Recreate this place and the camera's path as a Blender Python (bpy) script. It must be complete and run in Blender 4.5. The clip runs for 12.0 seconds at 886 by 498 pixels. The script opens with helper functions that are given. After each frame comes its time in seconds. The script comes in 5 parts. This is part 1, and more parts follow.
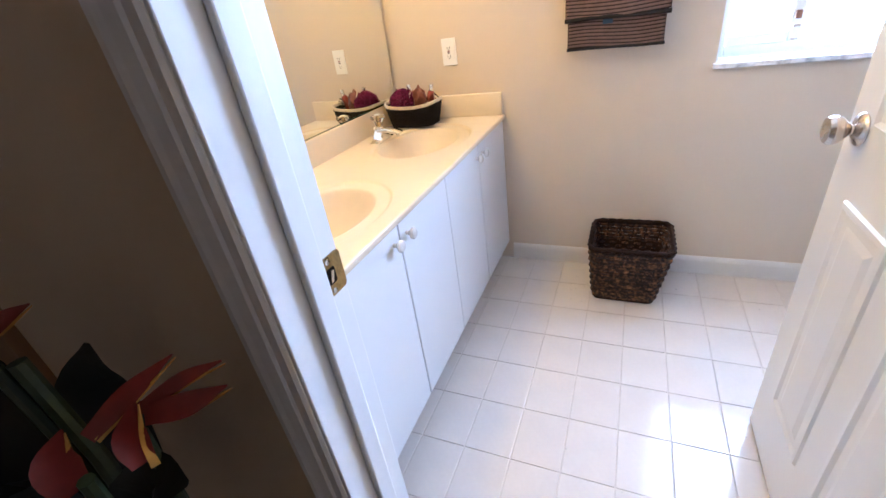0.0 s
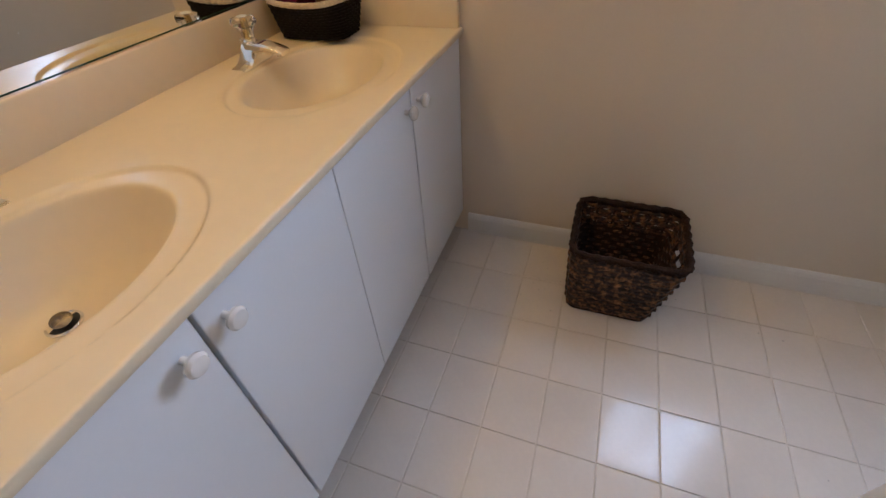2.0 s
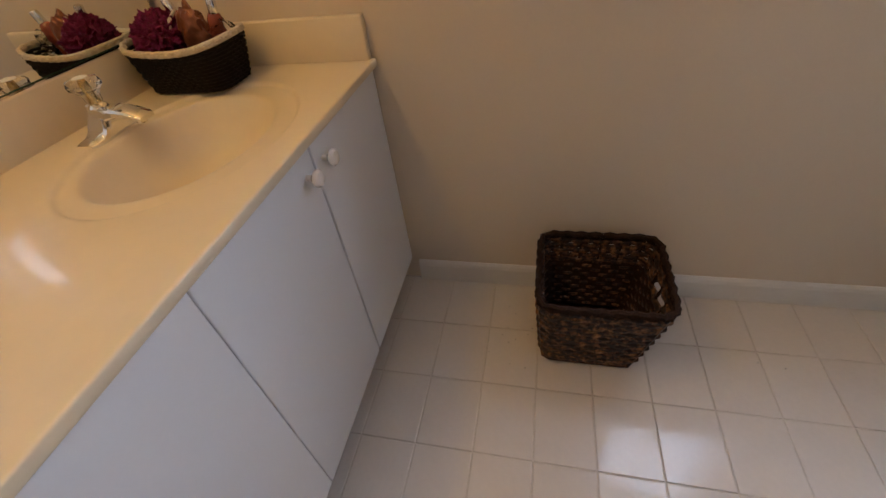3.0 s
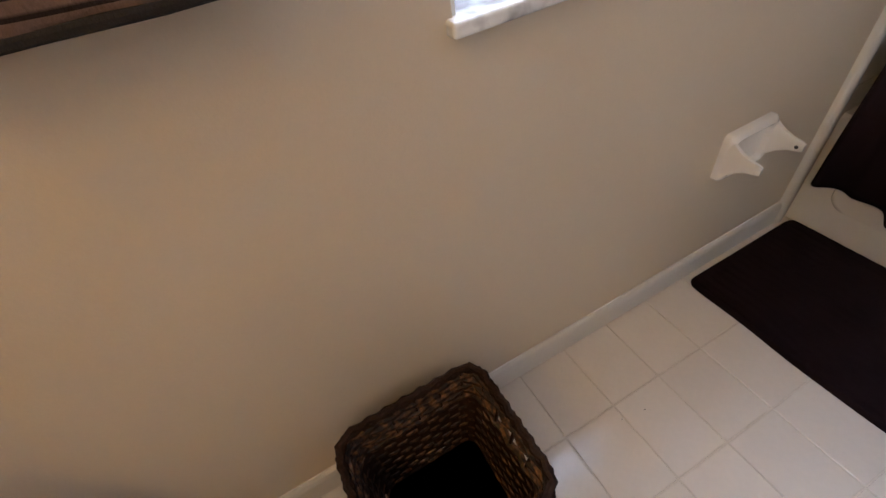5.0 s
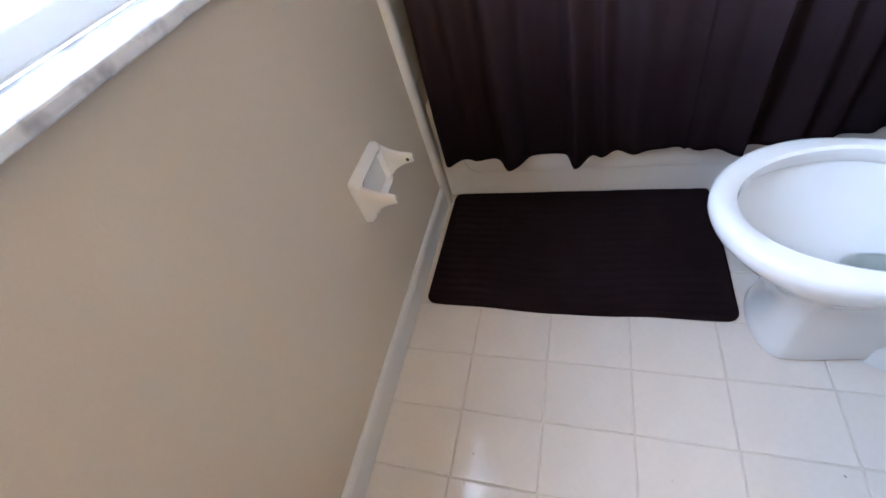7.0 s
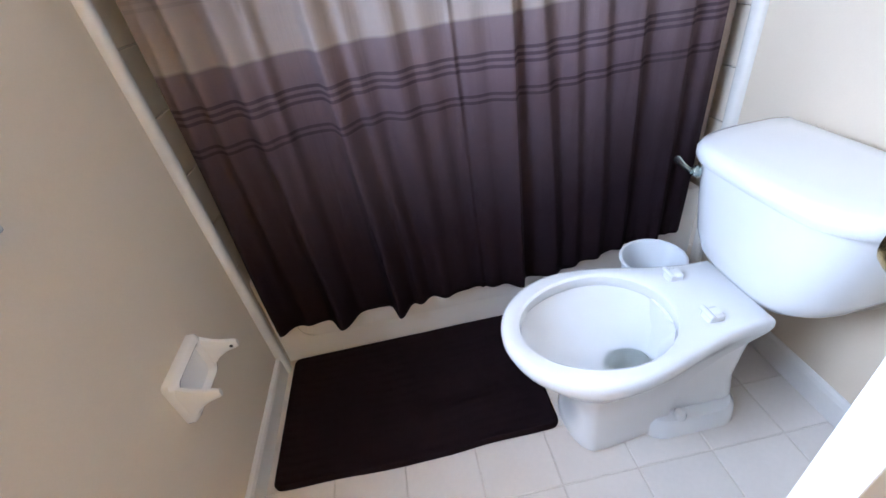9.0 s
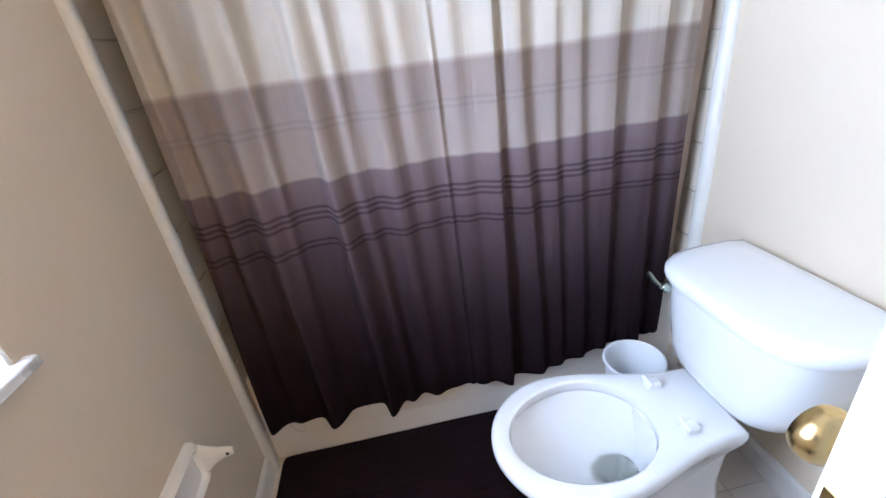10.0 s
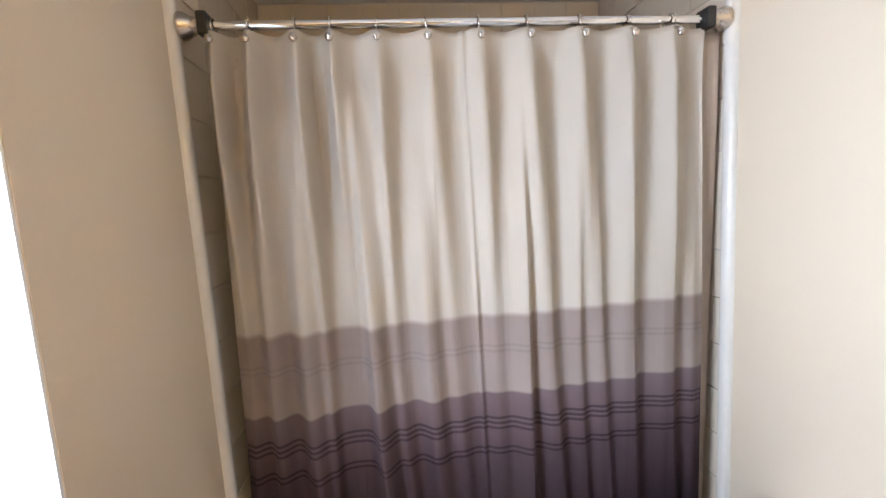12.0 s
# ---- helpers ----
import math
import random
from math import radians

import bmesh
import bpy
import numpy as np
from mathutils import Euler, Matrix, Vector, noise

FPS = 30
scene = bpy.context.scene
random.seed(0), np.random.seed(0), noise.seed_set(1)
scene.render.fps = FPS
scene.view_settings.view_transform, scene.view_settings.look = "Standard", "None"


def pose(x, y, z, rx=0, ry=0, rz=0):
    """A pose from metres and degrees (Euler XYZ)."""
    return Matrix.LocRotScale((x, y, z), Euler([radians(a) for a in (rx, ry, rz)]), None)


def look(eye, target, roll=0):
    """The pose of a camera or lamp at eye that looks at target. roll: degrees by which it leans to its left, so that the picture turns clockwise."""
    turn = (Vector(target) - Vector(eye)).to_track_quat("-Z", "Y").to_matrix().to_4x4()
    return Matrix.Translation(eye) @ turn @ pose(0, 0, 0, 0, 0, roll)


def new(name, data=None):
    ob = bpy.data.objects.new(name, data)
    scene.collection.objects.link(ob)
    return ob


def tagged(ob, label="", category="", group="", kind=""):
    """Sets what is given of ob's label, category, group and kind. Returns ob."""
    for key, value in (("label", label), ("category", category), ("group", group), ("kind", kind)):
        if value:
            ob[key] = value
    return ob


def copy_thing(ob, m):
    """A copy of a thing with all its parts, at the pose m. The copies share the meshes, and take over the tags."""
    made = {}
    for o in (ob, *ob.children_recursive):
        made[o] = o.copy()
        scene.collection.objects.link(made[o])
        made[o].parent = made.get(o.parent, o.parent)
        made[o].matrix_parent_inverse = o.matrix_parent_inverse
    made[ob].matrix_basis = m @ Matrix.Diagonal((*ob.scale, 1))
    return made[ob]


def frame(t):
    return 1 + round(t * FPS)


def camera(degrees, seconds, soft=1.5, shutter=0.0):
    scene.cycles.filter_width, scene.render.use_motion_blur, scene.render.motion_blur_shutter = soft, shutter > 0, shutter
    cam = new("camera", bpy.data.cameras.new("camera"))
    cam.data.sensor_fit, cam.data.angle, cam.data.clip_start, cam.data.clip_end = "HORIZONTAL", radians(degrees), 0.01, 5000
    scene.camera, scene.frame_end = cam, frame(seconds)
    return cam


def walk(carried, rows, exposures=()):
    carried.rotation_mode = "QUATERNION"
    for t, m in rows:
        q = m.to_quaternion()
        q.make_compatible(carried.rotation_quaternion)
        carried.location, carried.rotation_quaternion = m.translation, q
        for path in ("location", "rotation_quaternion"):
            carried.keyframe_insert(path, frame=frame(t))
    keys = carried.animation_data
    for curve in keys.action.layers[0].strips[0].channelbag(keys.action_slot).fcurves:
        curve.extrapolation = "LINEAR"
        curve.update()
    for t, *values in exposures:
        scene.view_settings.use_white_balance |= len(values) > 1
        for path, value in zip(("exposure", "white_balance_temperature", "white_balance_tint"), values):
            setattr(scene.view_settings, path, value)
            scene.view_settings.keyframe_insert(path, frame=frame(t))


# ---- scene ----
cam = camera(93.0, 12.0)
PATH = [
    (0, (0.413, -1.179, 1.235), (-0.355, 0.391, 0.263), -8.5),
    (0.5, (0.334, -0.98, 1.236), (-0.499, 0.518, 0.205), -6.9),
    (1, (0.289, -0.828, 1.227), (-0.58, 0.593, 0.12), -6.5),
    (1.5, (0.282, -0.638, 1.185), (-0.451, 0.734, -0.072), -6.1),
    (2, (0.282, -0.498, 1.152), (-0.269, 0.862, -0.207), -4.1),
    (2.5, (0.284, -0.375, 1.133), (-0.219, 1.016, -0.213), -6.0),
    (3, (0.282, -0.232, 1.114), (-0.145, 1.193, -0.222), -8.2),
    (3.5, (0.291, -0.068, 1.121), (0.04, 1.395, -0.22), -8.7),
    (3.7, (0.299, -0.011, 1.129), (0.12, 1.459, -0.215), -8.9),
    (5.3, (0.504, 0.337, 1.09), (1.094, 1.62, -0.326), -14.8),
    (5.5, (0.542, 0.337, 1.084), (1.196, 1.603, -0.32), -17.3),
    (6, (0.64, 0.361, 1.07), (1.488, 1.492, -0.345), -21.1),
    (6.5, (0.702, 0.351, 1.048), (1.747, 1.253, -0.399), -21.9),
    (7, (0.745, 0.308, 1.047), (1.929, 0.955, -0.43), -20.9),
    (7.5, (0.752, 0.274, 1.041), (2.073, 0.642, -0.415), -16.6),
    (7.7, (0.752, 0.255, 1.051), (2.105, 0.542, -0.394), -15.6),
    (9.3, (0.722, 0.223, 1.18), (2.406, 0.081, 0.111), -9.6),
    (9.5, (0.718, 0.222, 1.209), (2.438, 0.061, 0.201), -9.1),
    (10, (0.709, 0.22, 1.283), (2.49, 0.024, 0.395), -7.7),
    (10.5, (0.707, 0.232, 1.372), (2.545, -0.005, 0.619), -5.8),
    (11, (0.682, 0.257, 1.404), (2.598, 0.0, 0.89), -4.9),
    (11.5, (0.679, 0.269, 1.534), (2.62, 0.057, 1.1), -4.7),
    (11.8, (0.649, 0.282, 1.564), (2.61, 0.056, 1.243), -4.1),
    (12, (0.637, 0.281, 1.577), (2.612, 0.064, 1.344), -3.4),
]
EXPOSURE = [(0, 0.15, 4870, 18), (0.6, -0.36, 4900, 17), (1.0, -0.56, 5230, 17), (1.5, -0.91, 5360, 18), (2.5, -1.26, 5900, 20), (3.7, -1.36, 6250, 22), (5.3, -0.76, 5850, 19), (6.5, -0.52, 5350, 16), (7.5, -0.5, 5400, 16), (9.5, -0.38, 5500, 17), (10.5, -0.42, 5680, 16), (12, -0.66, 6230, 17)]
walk(cam, [(t, look(eye, target, roll)) for t, eye, target, roll in PATH], EXPOSURE)

# ---- world and light ----
YB = 0.802      # room face of the back wall
YF = -0.728     # room face of the wall behind the toilet
YD = -0.787     # room face of the wall round the door
XM = -0.705     # room face of the mirror wall
XT = 1.80       # where the tub tiling begins
XE = 2.60       # end wall of the tub alcove
ZC = 2.44       # ceiling height
WX0, WX1, WZ0, WZ1 = 0.696, 1.288, 0.938, 2.02     # window opening

world = bpy.data.worlds.new("world")
scene.world = world
world.use_nodes = True
wn = world.node_tree
sky = wn.nodes.new("ShaderNodeTexSky")
sky.sky_type = 'NISHITA'
sky.sun_disc = False
sky.sun_elevation, sky.sun_rotation = radians(48), radians(20)
wn.nodes["Background"].inputs["Strength"].default_value = 0.12
wn.links.new(sky.outputs["Color"], wn.nodes["Background"].inputs["Color"])


def area_lamp(name, m, sx, sy, watts, colour):
    data = bpy.data.lights.new(name, 'AREA')
    data.shape, data.size, data.size_y, data.energy, data.color = 'RECTANGLE', sx, sy, watts, colour
    data.spread = radians(160)
    ob = new(name, data)
    ob.matrix_world = m
    return ob


def bulb_lamp(name, at, watts, colour, radius):
    data = bpy.data.lights.new(name, 'POINT')
    data.energy, data.color, data.shadow_soft_size = watts, colour, radius
    ob = new(name, data)
    ob.location = at
    return ob


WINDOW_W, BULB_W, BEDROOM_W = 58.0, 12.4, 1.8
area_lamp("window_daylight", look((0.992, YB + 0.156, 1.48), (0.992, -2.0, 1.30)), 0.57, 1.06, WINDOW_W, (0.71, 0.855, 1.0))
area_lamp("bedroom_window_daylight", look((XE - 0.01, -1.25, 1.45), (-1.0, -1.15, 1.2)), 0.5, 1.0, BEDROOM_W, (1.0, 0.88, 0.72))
for y in (-0.26, 0.04, 0.34):
    bulb_lamp("bulb_light", (-0.54, y, 2.06), BULB_W, (1.0, 0.64, 0.17), 0.04)

# ---- materials ----


def material(name, base, rough=0.5, metal=0.0, var=0.06, scale=6.0, fine=60.0, bump=0.1, coat=0.0, rvar=0.08, stretch=(1, 1, 1), spec=0.5):
    """A surface with broad and fine colour variation and fine relief."""
    m = bpy.data.materials.new(name)
    m.use_nodes = True
    t = m.node_tree
    b = t.nodes["Principled BSDF"]
    co = t.nodes.new("ShaderNodeTexCoord")
    mp = t.nodes.new("ShaderNodeMapping")
    mp.inputs["Scale"].default_value = stretch
    t.links.new(co.outputs["Object"], mp.inputs["Vector"])
    n1, n2 = t.nodes.new("ShaderNodeTexNoise"), t.nodes.new("ShaderNodeTexNoise")
    for n, s in ((n1, scale), (n2, fine)):
        n.inputs["Scale"].default_value = s
        n.inputs["Detail"].default_value = 4
        t.links.new(mp.outputs["Vector"], n.inputs["Vector"])
    mix = t.nodes.new("ShaderNodeMath")
    mix.operation = 'ADD'
    t.links.new(n1.outputs["Fac"], mix.inputs[0])
    t.links.new(n2.outputs["Fac"], mix.inputs[1])
    rm = t.nodes.new("ShaderNodeMapRange")
    rm.inputs["From Min"].default_value, rm.inputs["From Max"].default_value = 0.6, 1.4
    rm.inputs["To Min"].default_value, rm.inputs["To Max"].default_value = 1 - var, 1 + var
    t.links.new(mix.outputs[0], rm.inputs["Value"])
    hs = t.nodes.new("ShaderNodeHueSaturation")
    hs.inputs["Color"].default_value = (*base, 1)
    t.links.new(rm.outputs["Result"], hs.inputs["Value"])
    t.links.new(hs.outputs["Color"], b.inputs["Base Color"])
    rr = t.nodes.new("ShaderNodeMapRange")
    rr.inputs["To Min"].default_value, rr.inputs["To Max"].default_value = max(0.01, rough - rvar), rough + rvar
    t.links.new(n1.outputs["Fac"], rr.inputs["Value"])
    t.links.new(rr.outputs["Result"], b.inputs["Roughness"])
    b.inputs["Metallic"].default_value = metal
    b.inputs["Coat Weight"].default_value = coat
    b.inputs["Coat Roughness"].default_value = 0.05
    b.inputs["Specular IOR Level"].default_value = spec
    if bump:
        bp = t.nodes.new("ShaderNodeBump")
        bp.inputs["Strength"].default_value = bump
        bp.inputs["Distance"].default_value = 0.002
        t.links.new(n2.outputs["Fac"], bp.inputs["Height"])
        t.links.new(bp.outputs["Normal"], b.inputs["Normal"])
    return m


def island_tint(m, amount):
    """Vary the colour from piece to piece."""
    t = m.node_tree
    hs = next(n for n in t.nodes if n.type == 'HUE_SAT')
    info = t.nodes.new("ShaderNodeObjectInfo")
    mr = t.nodes.new("ShaderNodeMapRange")
    mr.inputs["To Min"].default_value, mr.inputs["To Max"].default_value = 1 - amount, 1 + amount
    t.links.new(info.outputs["Random"], mr.inputs["Value"])
    mul = t.nodes.new("ShaderNodeMath")
    mul.operation = 'MULTIPLY'
    src = hs.inputs["Value"].links[0].from_socket
    t.links.new(src, mul.inputs[0])
    t.links.new(mr.outputs["Result"], mul.inputs[1])
    t.links.new(mul.outputs[0], hs.inputs["Value"])
    return m


def glass(name, colour=(1, 1, 1), rough=0.0, ior=1.45):
    m = material(name, colour, rough, var=0.0, bump=0, rvar=0.0)
    b = m.node_tree.nodes["Principled BSDF"]
    b.inputs["Transmission Weight"].default_value = 1.0
    b.inputs["IOR"].default_value = ior
    return m


def glow(name, colour, strength):
    m = bpy.data.materials.new(name)
    m.use_nodes = True
    b = m.node_tree.nodes["Principled BSDF"]
    b.inputs["Base Color"].default_value = (*colour, 1)
    b.inputs["Emission Color"].default_value = (*colour, 1)
    b.inputs["Emission Strength"].default_value = strength
    return m


M_WALL = material("wall_paint", (0.62, 0.512, 0.385), 0.55, var=0.02, scale=1.6, fine=220, bump=0.12, rvar=0.05)
# Hall paint set darker to carry the dimness of the hall.
M_HALL = material("dimmed_hall_paint", (0.36, 0.22, 0.105), 0.65, var=0.03, scale=1.6, fine=220, bump=0.12)
M_CEIL = material("ceiling_paint", (0.80, 0.78, 0.74), 0.8, var=0.02, fine=140, bump=0.4)
M_TRIM = material("white_gloss_trim", (0.78, 0.77, 0.75), 0.32, var=0.02, scale=3, fine=90, bump=0.05)
M_DOOR = material("white_door_paint", (0.80, 0.79, 0.78), 0.34, var=0.015, scale=3, fine=160, bump=0.06, stretch=(1, 1, 0.15))
M_BASE = material("baseboard_paint", (0.67, 0.63, 0.58), 0.35, var=0.03, scale=4, fine=80, bump=0.05)
M_TILE = island_tint(material("floor_tile_glaze", (0.66, 0.595, 0.53), 0.10, var=0.035, scale=11, fine=75, bump=0.05, rvar=0.05), 0.025)
M_GROUT = material("grout", (0.60, 0.53, 0.455), 0.85, var=0.12, scale=9, fine=160, bump=0.4)
M_WTILE = island_tint(material("shower_tile_glaze", (0.62, 0.53, 0.42), 0.14, var=0.03, scale=8, fine=60, bump=0.03), 0.03)
M_BULLNOSE = material("bullnose_tile", (0.68, 0.64, 0.58), 0.18, var=0.03, scale=9, fine=60, bump=0.03)
M_COUNTER = material("cultured_marble", (0.72, 0.595, 0.405), 0.36, var=0.025, scale=5, fine=40, bump=0.0, coat=0.23, rvar=0.05)
M_CAB = material("white_laminate", (0.77, 0.77, 0.775), 0.38, var=0.012, scale=2, fine=120, bump=0.04)
# Dark tone carries the shade of the recess under the cabinets; crumbs share it.
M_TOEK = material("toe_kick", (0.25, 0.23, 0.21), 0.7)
M_CERAMIC = material("white_ceramic", (0.76, 0.755, 0.745), 0.09, var=0.01, scale=3, fine=30, bump=0.0, coat=0.4, rvar=0.03)
M_BONE = material("bone_ceramic", (0.80, 0.755, 0.70), 0.12, var=0.015, scale=8, fine=40, bump=0.0, coat=0.4, rvar=0.03)
M_WATER = glass("water", (0.93, 0.96, 0.92), 0.0, 1.33)
M_CHROME = material("chrome", (0.80, 0.80, 0.80), 0.07, 1.0, var=0.03, scale=20, fine=120, bump=0.0, rvar=0.04)
M_NICKEL = material("brushed_nickel", (0.62, 0.57, 0.52), 0.26, 1.0, var=0.06, scale=20, fine=180, bump=0.03)
M_BRASS = material("brass", (0.62, 0.47, 0.22), 0.24, 1.0, var=0.1, scale=25, fine=150, bump=0.03)
M_STRIKE = material("worn_brass", (0.36, 0.25, 0.10), 0.30, 1.0, var=0.35, scale=60, fine=220, bump=0.1)
M_OLDCHROME = material("tarnished_chrome", (0.55, 0.66, 0.63), 0.25, 1.0, var=0.25, scale=40, fine=200, bump=0.2)
M_ACRYL = glass("clear_acrylic", (0.97, 0.96, 0.94), 0.10, 1.28)
M_DULLCHROME = material("dull_dark_chrome", (0.22, 0.19, 0.16), 0.22, 1.0, var=0.3, scale=60, fine=200, bump=0.1)
M_DARKHOLE = material("dark_hole", (0.02, 0.018, 0.016), 0.6)
M_BLACK = material("black_plastic", (0.015, 0.014, 0.014), 0.45)
M_MIRROR = material("mirror_silver", (0.86, 0.88, 0.86), 0.012, 1.0, var=0.0, bump=0.0, rvar=0.006)
M_MIREDGE = material("mirror_edge", (0.03, 0.08, 0.05), 0.15, var=0.1)
M_MARBLE = material("sill_marble", (0.74, 0.73, 0.72), 0.22, var=0.22, scale=9, fine=34, bump=0.0, stretch=(0.6, 2, 2))
M_RUST = material("brown_plastic", (0.22, 0.10, 0.06), 0.5, var=0.2)
M_VINYL = material("white_vinyl", (0.82, 0.83, 0.84), 0.35, var=0.01, bump=0.02)
M_PANE = glass("window_glass", (0.97, 0.99, 1.0), 0.0, 1.45)
M_PLATE = material("outlet_plastic", (0.83, 0.80, 0.74), 0.3, var=0.01, bump=0.0)
M_MAT = material("bath_mat_pile", (0.012, 0.0065, 0.008), 0.95, var=0.4, scale=14, fine=420, bump=1.0, spec=0.06)
M_WICKER = island_tint(material("dark_wicker", (0.075, 0.036, 0.018), 0.55, var=0.95, scale=30, fine=110, bump=0.5, spec=0.3), 0.35)
def fleck(m, dark, light, scale, low, high):
    """Mottle a material between two tones with small uneven flecks."""
    t = m.node_tree
    hs = next(n for n in t.nodes if n.type == 'HUE_SAT')
    co = t.nodes.new("ShaderNodeTexCoord")
    nz = t.nodes.new("ShaderNodeTexNoise")
    nz.inputs["Scale"].default_value, nz.inputs["Detail"].default_value = scale, 3
    t.links.new(co.outputs["Object"], nz.inputs["Vector"])
    rp = t.nodes.new("ShaderNodeValToRGB")
    rp.color_ramp.elements[0].position, rp.color_ramp.elements[0].color = low, (*dark, 1)
    rp.color_ramp.elements[1].position, rp.color_ramp.elements[1].color = high, (*light, 1)
    t.links.new(nz.outputs["Fac"], rp.inputs["Fac"])
    t.links.new(rp.outputs["Color"], hs.inputs["Color"])
    return m


fleck(M_MARBLE, (0.40, 0.39, 0.39), (0.78, 0.77, 0.76), 22, 0.36, 0.54)
fleck(M_WICKER, (0.020, 0.010, 0.007), (0.17, 0.074, 0.030), 70, 0.46, 0.66)
M_WICKERRIM = material("wicker_rim", (0.026, 0.013, 0.009), 0.75, var=0.6, scale=40, fine=160, bump=0.5, spec=0.15)
M_BASKET = material("black_woven_reed", (0.009, 0.006, 0.005), 0.75, var=0.5, scale=60, fine=200, bump=0.6, spec=0.2)
M_CORD = material("cream_cord", (0.55, 0.46, 0.34), 0.8, var=0.25, scale=80, fine=300, bump=0.6)
M_LOOFAH = material("purple_mesh", (0.13, 0.012, 0.050), 0.9, var=0.6, scale=60, fine=260, bump=1.0, spec=0.15)
M_POUCH = material("bronze_pouch", (0.20, 0.065, 0.030), 0.3, 0.35, var=0.3, scale=18, fine=90, bump=0.4)
M_BOTTLE = material("amber_liquid_bottle", (0.26, 0.055, 0.030), 0.12, var=0.15, bump=0.0, coat=0.5)
M_SILVER = material("silver_cap", (0.8, 0.8, 0.8), 0.16, 1.0, var=0.05, bump=0.0)
M_CELLO = glass("cellophane", (1, 1, 1), 0.08, 1.2)
M_BULB = glow("lamp_globe", (1.0, 0.72, 0.38), 6.0)
# Leaf and stalk greens are lowered so the plant's shade is in the colour.
M_LEAF = material("shaded_leaf", (0.006, 0.008, 0.005), 0.45, var=0.4, scale=20, fine=90, bump=0.3)
M_STALK = material("shaded_green_stalk", (0.035, 0.05, 0.02), 0.5, var=0.3, scale=20, fine=90, bump=0.2)
# Red likewise lowered for the shaded plant; button and bristle stripe share it.
M_PETAL = material("red_bract", (0.15, 0.008, 0.003), 0.4, var=0.3, scale=14, fine=60, bump=0.1)
M_PETALEDGE = material("yellow_bract_edge", (0.50, 0.24, 0.035), 0.45, var=0.25, scale=20, fine=60, bump=0.1)
M_POT = material("dark_glazed_pot", (0.03, 0.022, 0.018), 0.3, var=0.3)
M_CARPET = material("hall_carpet", (0.16, 0.125, 0.09), 0.95, var=0.2, scale=20, fine=300, bump=0.8)
M_OUTSIDE = glow("bright_outdoors", (0.93, 0.97, 1.0), 3.2)
M_GROUND = material("outdoor_ground", (0.30, 0.28, 0.24), 0.9, var=0.2)


def band_cloth(name):
    """Curtain cloth: cream above, taupe between, plum below, with corded ribs; shade near the hem is in the colour."""
    m = material(name, (0.5, 0.5, 0.5), 0.85, var=0.03, scale=5, fine=350, bump=0.15, spec=0.05)
    t = m.node_tree
    b = t.nodes["Principled BSDF"]
    hs = next(n for n in t.nodes if n.type == 'HUE_SAT')
    uv = t.nodes.new("ShaderNodeUVMap")
    sep = t.nodes.new("ShaderNodeSeparateXYZ")
    t.links.new(uv.outputs["UV"], sep.inputs[0])
    ramp = t.nodes.new("ShaderNodeValToRGB")
    ramp.color_ramp.interpolation = 'LINEAR'
    # Plum stops fall off towards the hem: shade put into the cloth colour.
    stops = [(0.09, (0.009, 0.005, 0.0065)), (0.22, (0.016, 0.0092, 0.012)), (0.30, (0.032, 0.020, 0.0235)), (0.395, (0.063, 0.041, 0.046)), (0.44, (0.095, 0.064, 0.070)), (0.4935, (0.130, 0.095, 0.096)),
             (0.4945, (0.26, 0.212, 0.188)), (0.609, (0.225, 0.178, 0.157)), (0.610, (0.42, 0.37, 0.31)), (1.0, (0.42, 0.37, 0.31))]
    els = ramp.color_ramp.elements
    els[0].position, els[0].color = stops[0][0], (*stops[0][1], 1)
    els[1].position, els[1].color = stops[-1][0], (*stops[-1][1], 1)
    for p, c in stops[1:-1]:
        e = els.new(p)
        e.color = (*c, 1)
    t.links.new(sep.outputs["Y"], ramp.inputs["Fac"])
    ribs = t.nodes.new("ShaderNodeValToRGB")
    ribs.color_ramp.interpolation = 'CONSTANT'
    e = ribs.color_ramp.elements
    e[0].position, e[0].color = 0.0, (0, 0, 0, 1)
    e[1].position, e[1].color = 0.97, (0, 0, 0, 1)
    for z in (0.397, 0.404, 0.4375, 0.4445, 0.4515, 0.540, 0.547, 0.554, 0.561):
        k = e.new(z)
        k.color = (1, 1, 1, 1) if z < 0.5 else (0.22, 0.22, 0.22, 1)
        k = e.new(z + 0.0028)
        k.color = (0, 0, 0, 1)
    t.links.new(sep.outputs["Y"], ribs.inputs["Fac"])
    dark = t.nodes.new("ShaderNodeMix")
    dark.data_type = 'RGBA'
    dark.blend_type = 'MULTIPLY'
    dark.inputs[7].default_value = (0.52, 0.50, 0.54, 1)
    t.links.new(ribs.outputs["Color"], dark.inputs[0])
    t.links.new(ramp.outputs["Color"], dark.inputs[6])
    t.links.new(dark.outputs[2], hs.inputs["Color"])
    bp = next(n for n in t.nodes if n.type == 'BUMP')
    bp2 = t.nodes.new("ShaderNodeBump")
    bp2.inputs["Strength"].default_value, bp2.inputs["Distance"].default_value = 0.5, 0.002
    wm = t.nodes.new("ShaderNodeMapping")
    wm.inputs["Scale"].default_value = (55, 5, 1)
    t.links.new(uv.outputs["UV"], wm.inputs["Vector"])
    wr = t.nodes.new("ShaderNodeTexNoise")
    wr.inputs["Scale"].default_value, wr.inputs["Detail"].default_value = 1.0, 5
    wr.inputs["Distortion"].default_value = 0.6
    t.links.new(wm.outputs["Vector"], wr.inputs["Vector"])
    bp3 = t.nodes.new("ShaderNodeBump")
    bp3.inputs["Strength"].default_value, bp3.inputs["Distance"].default_value = 0.30, 0.008
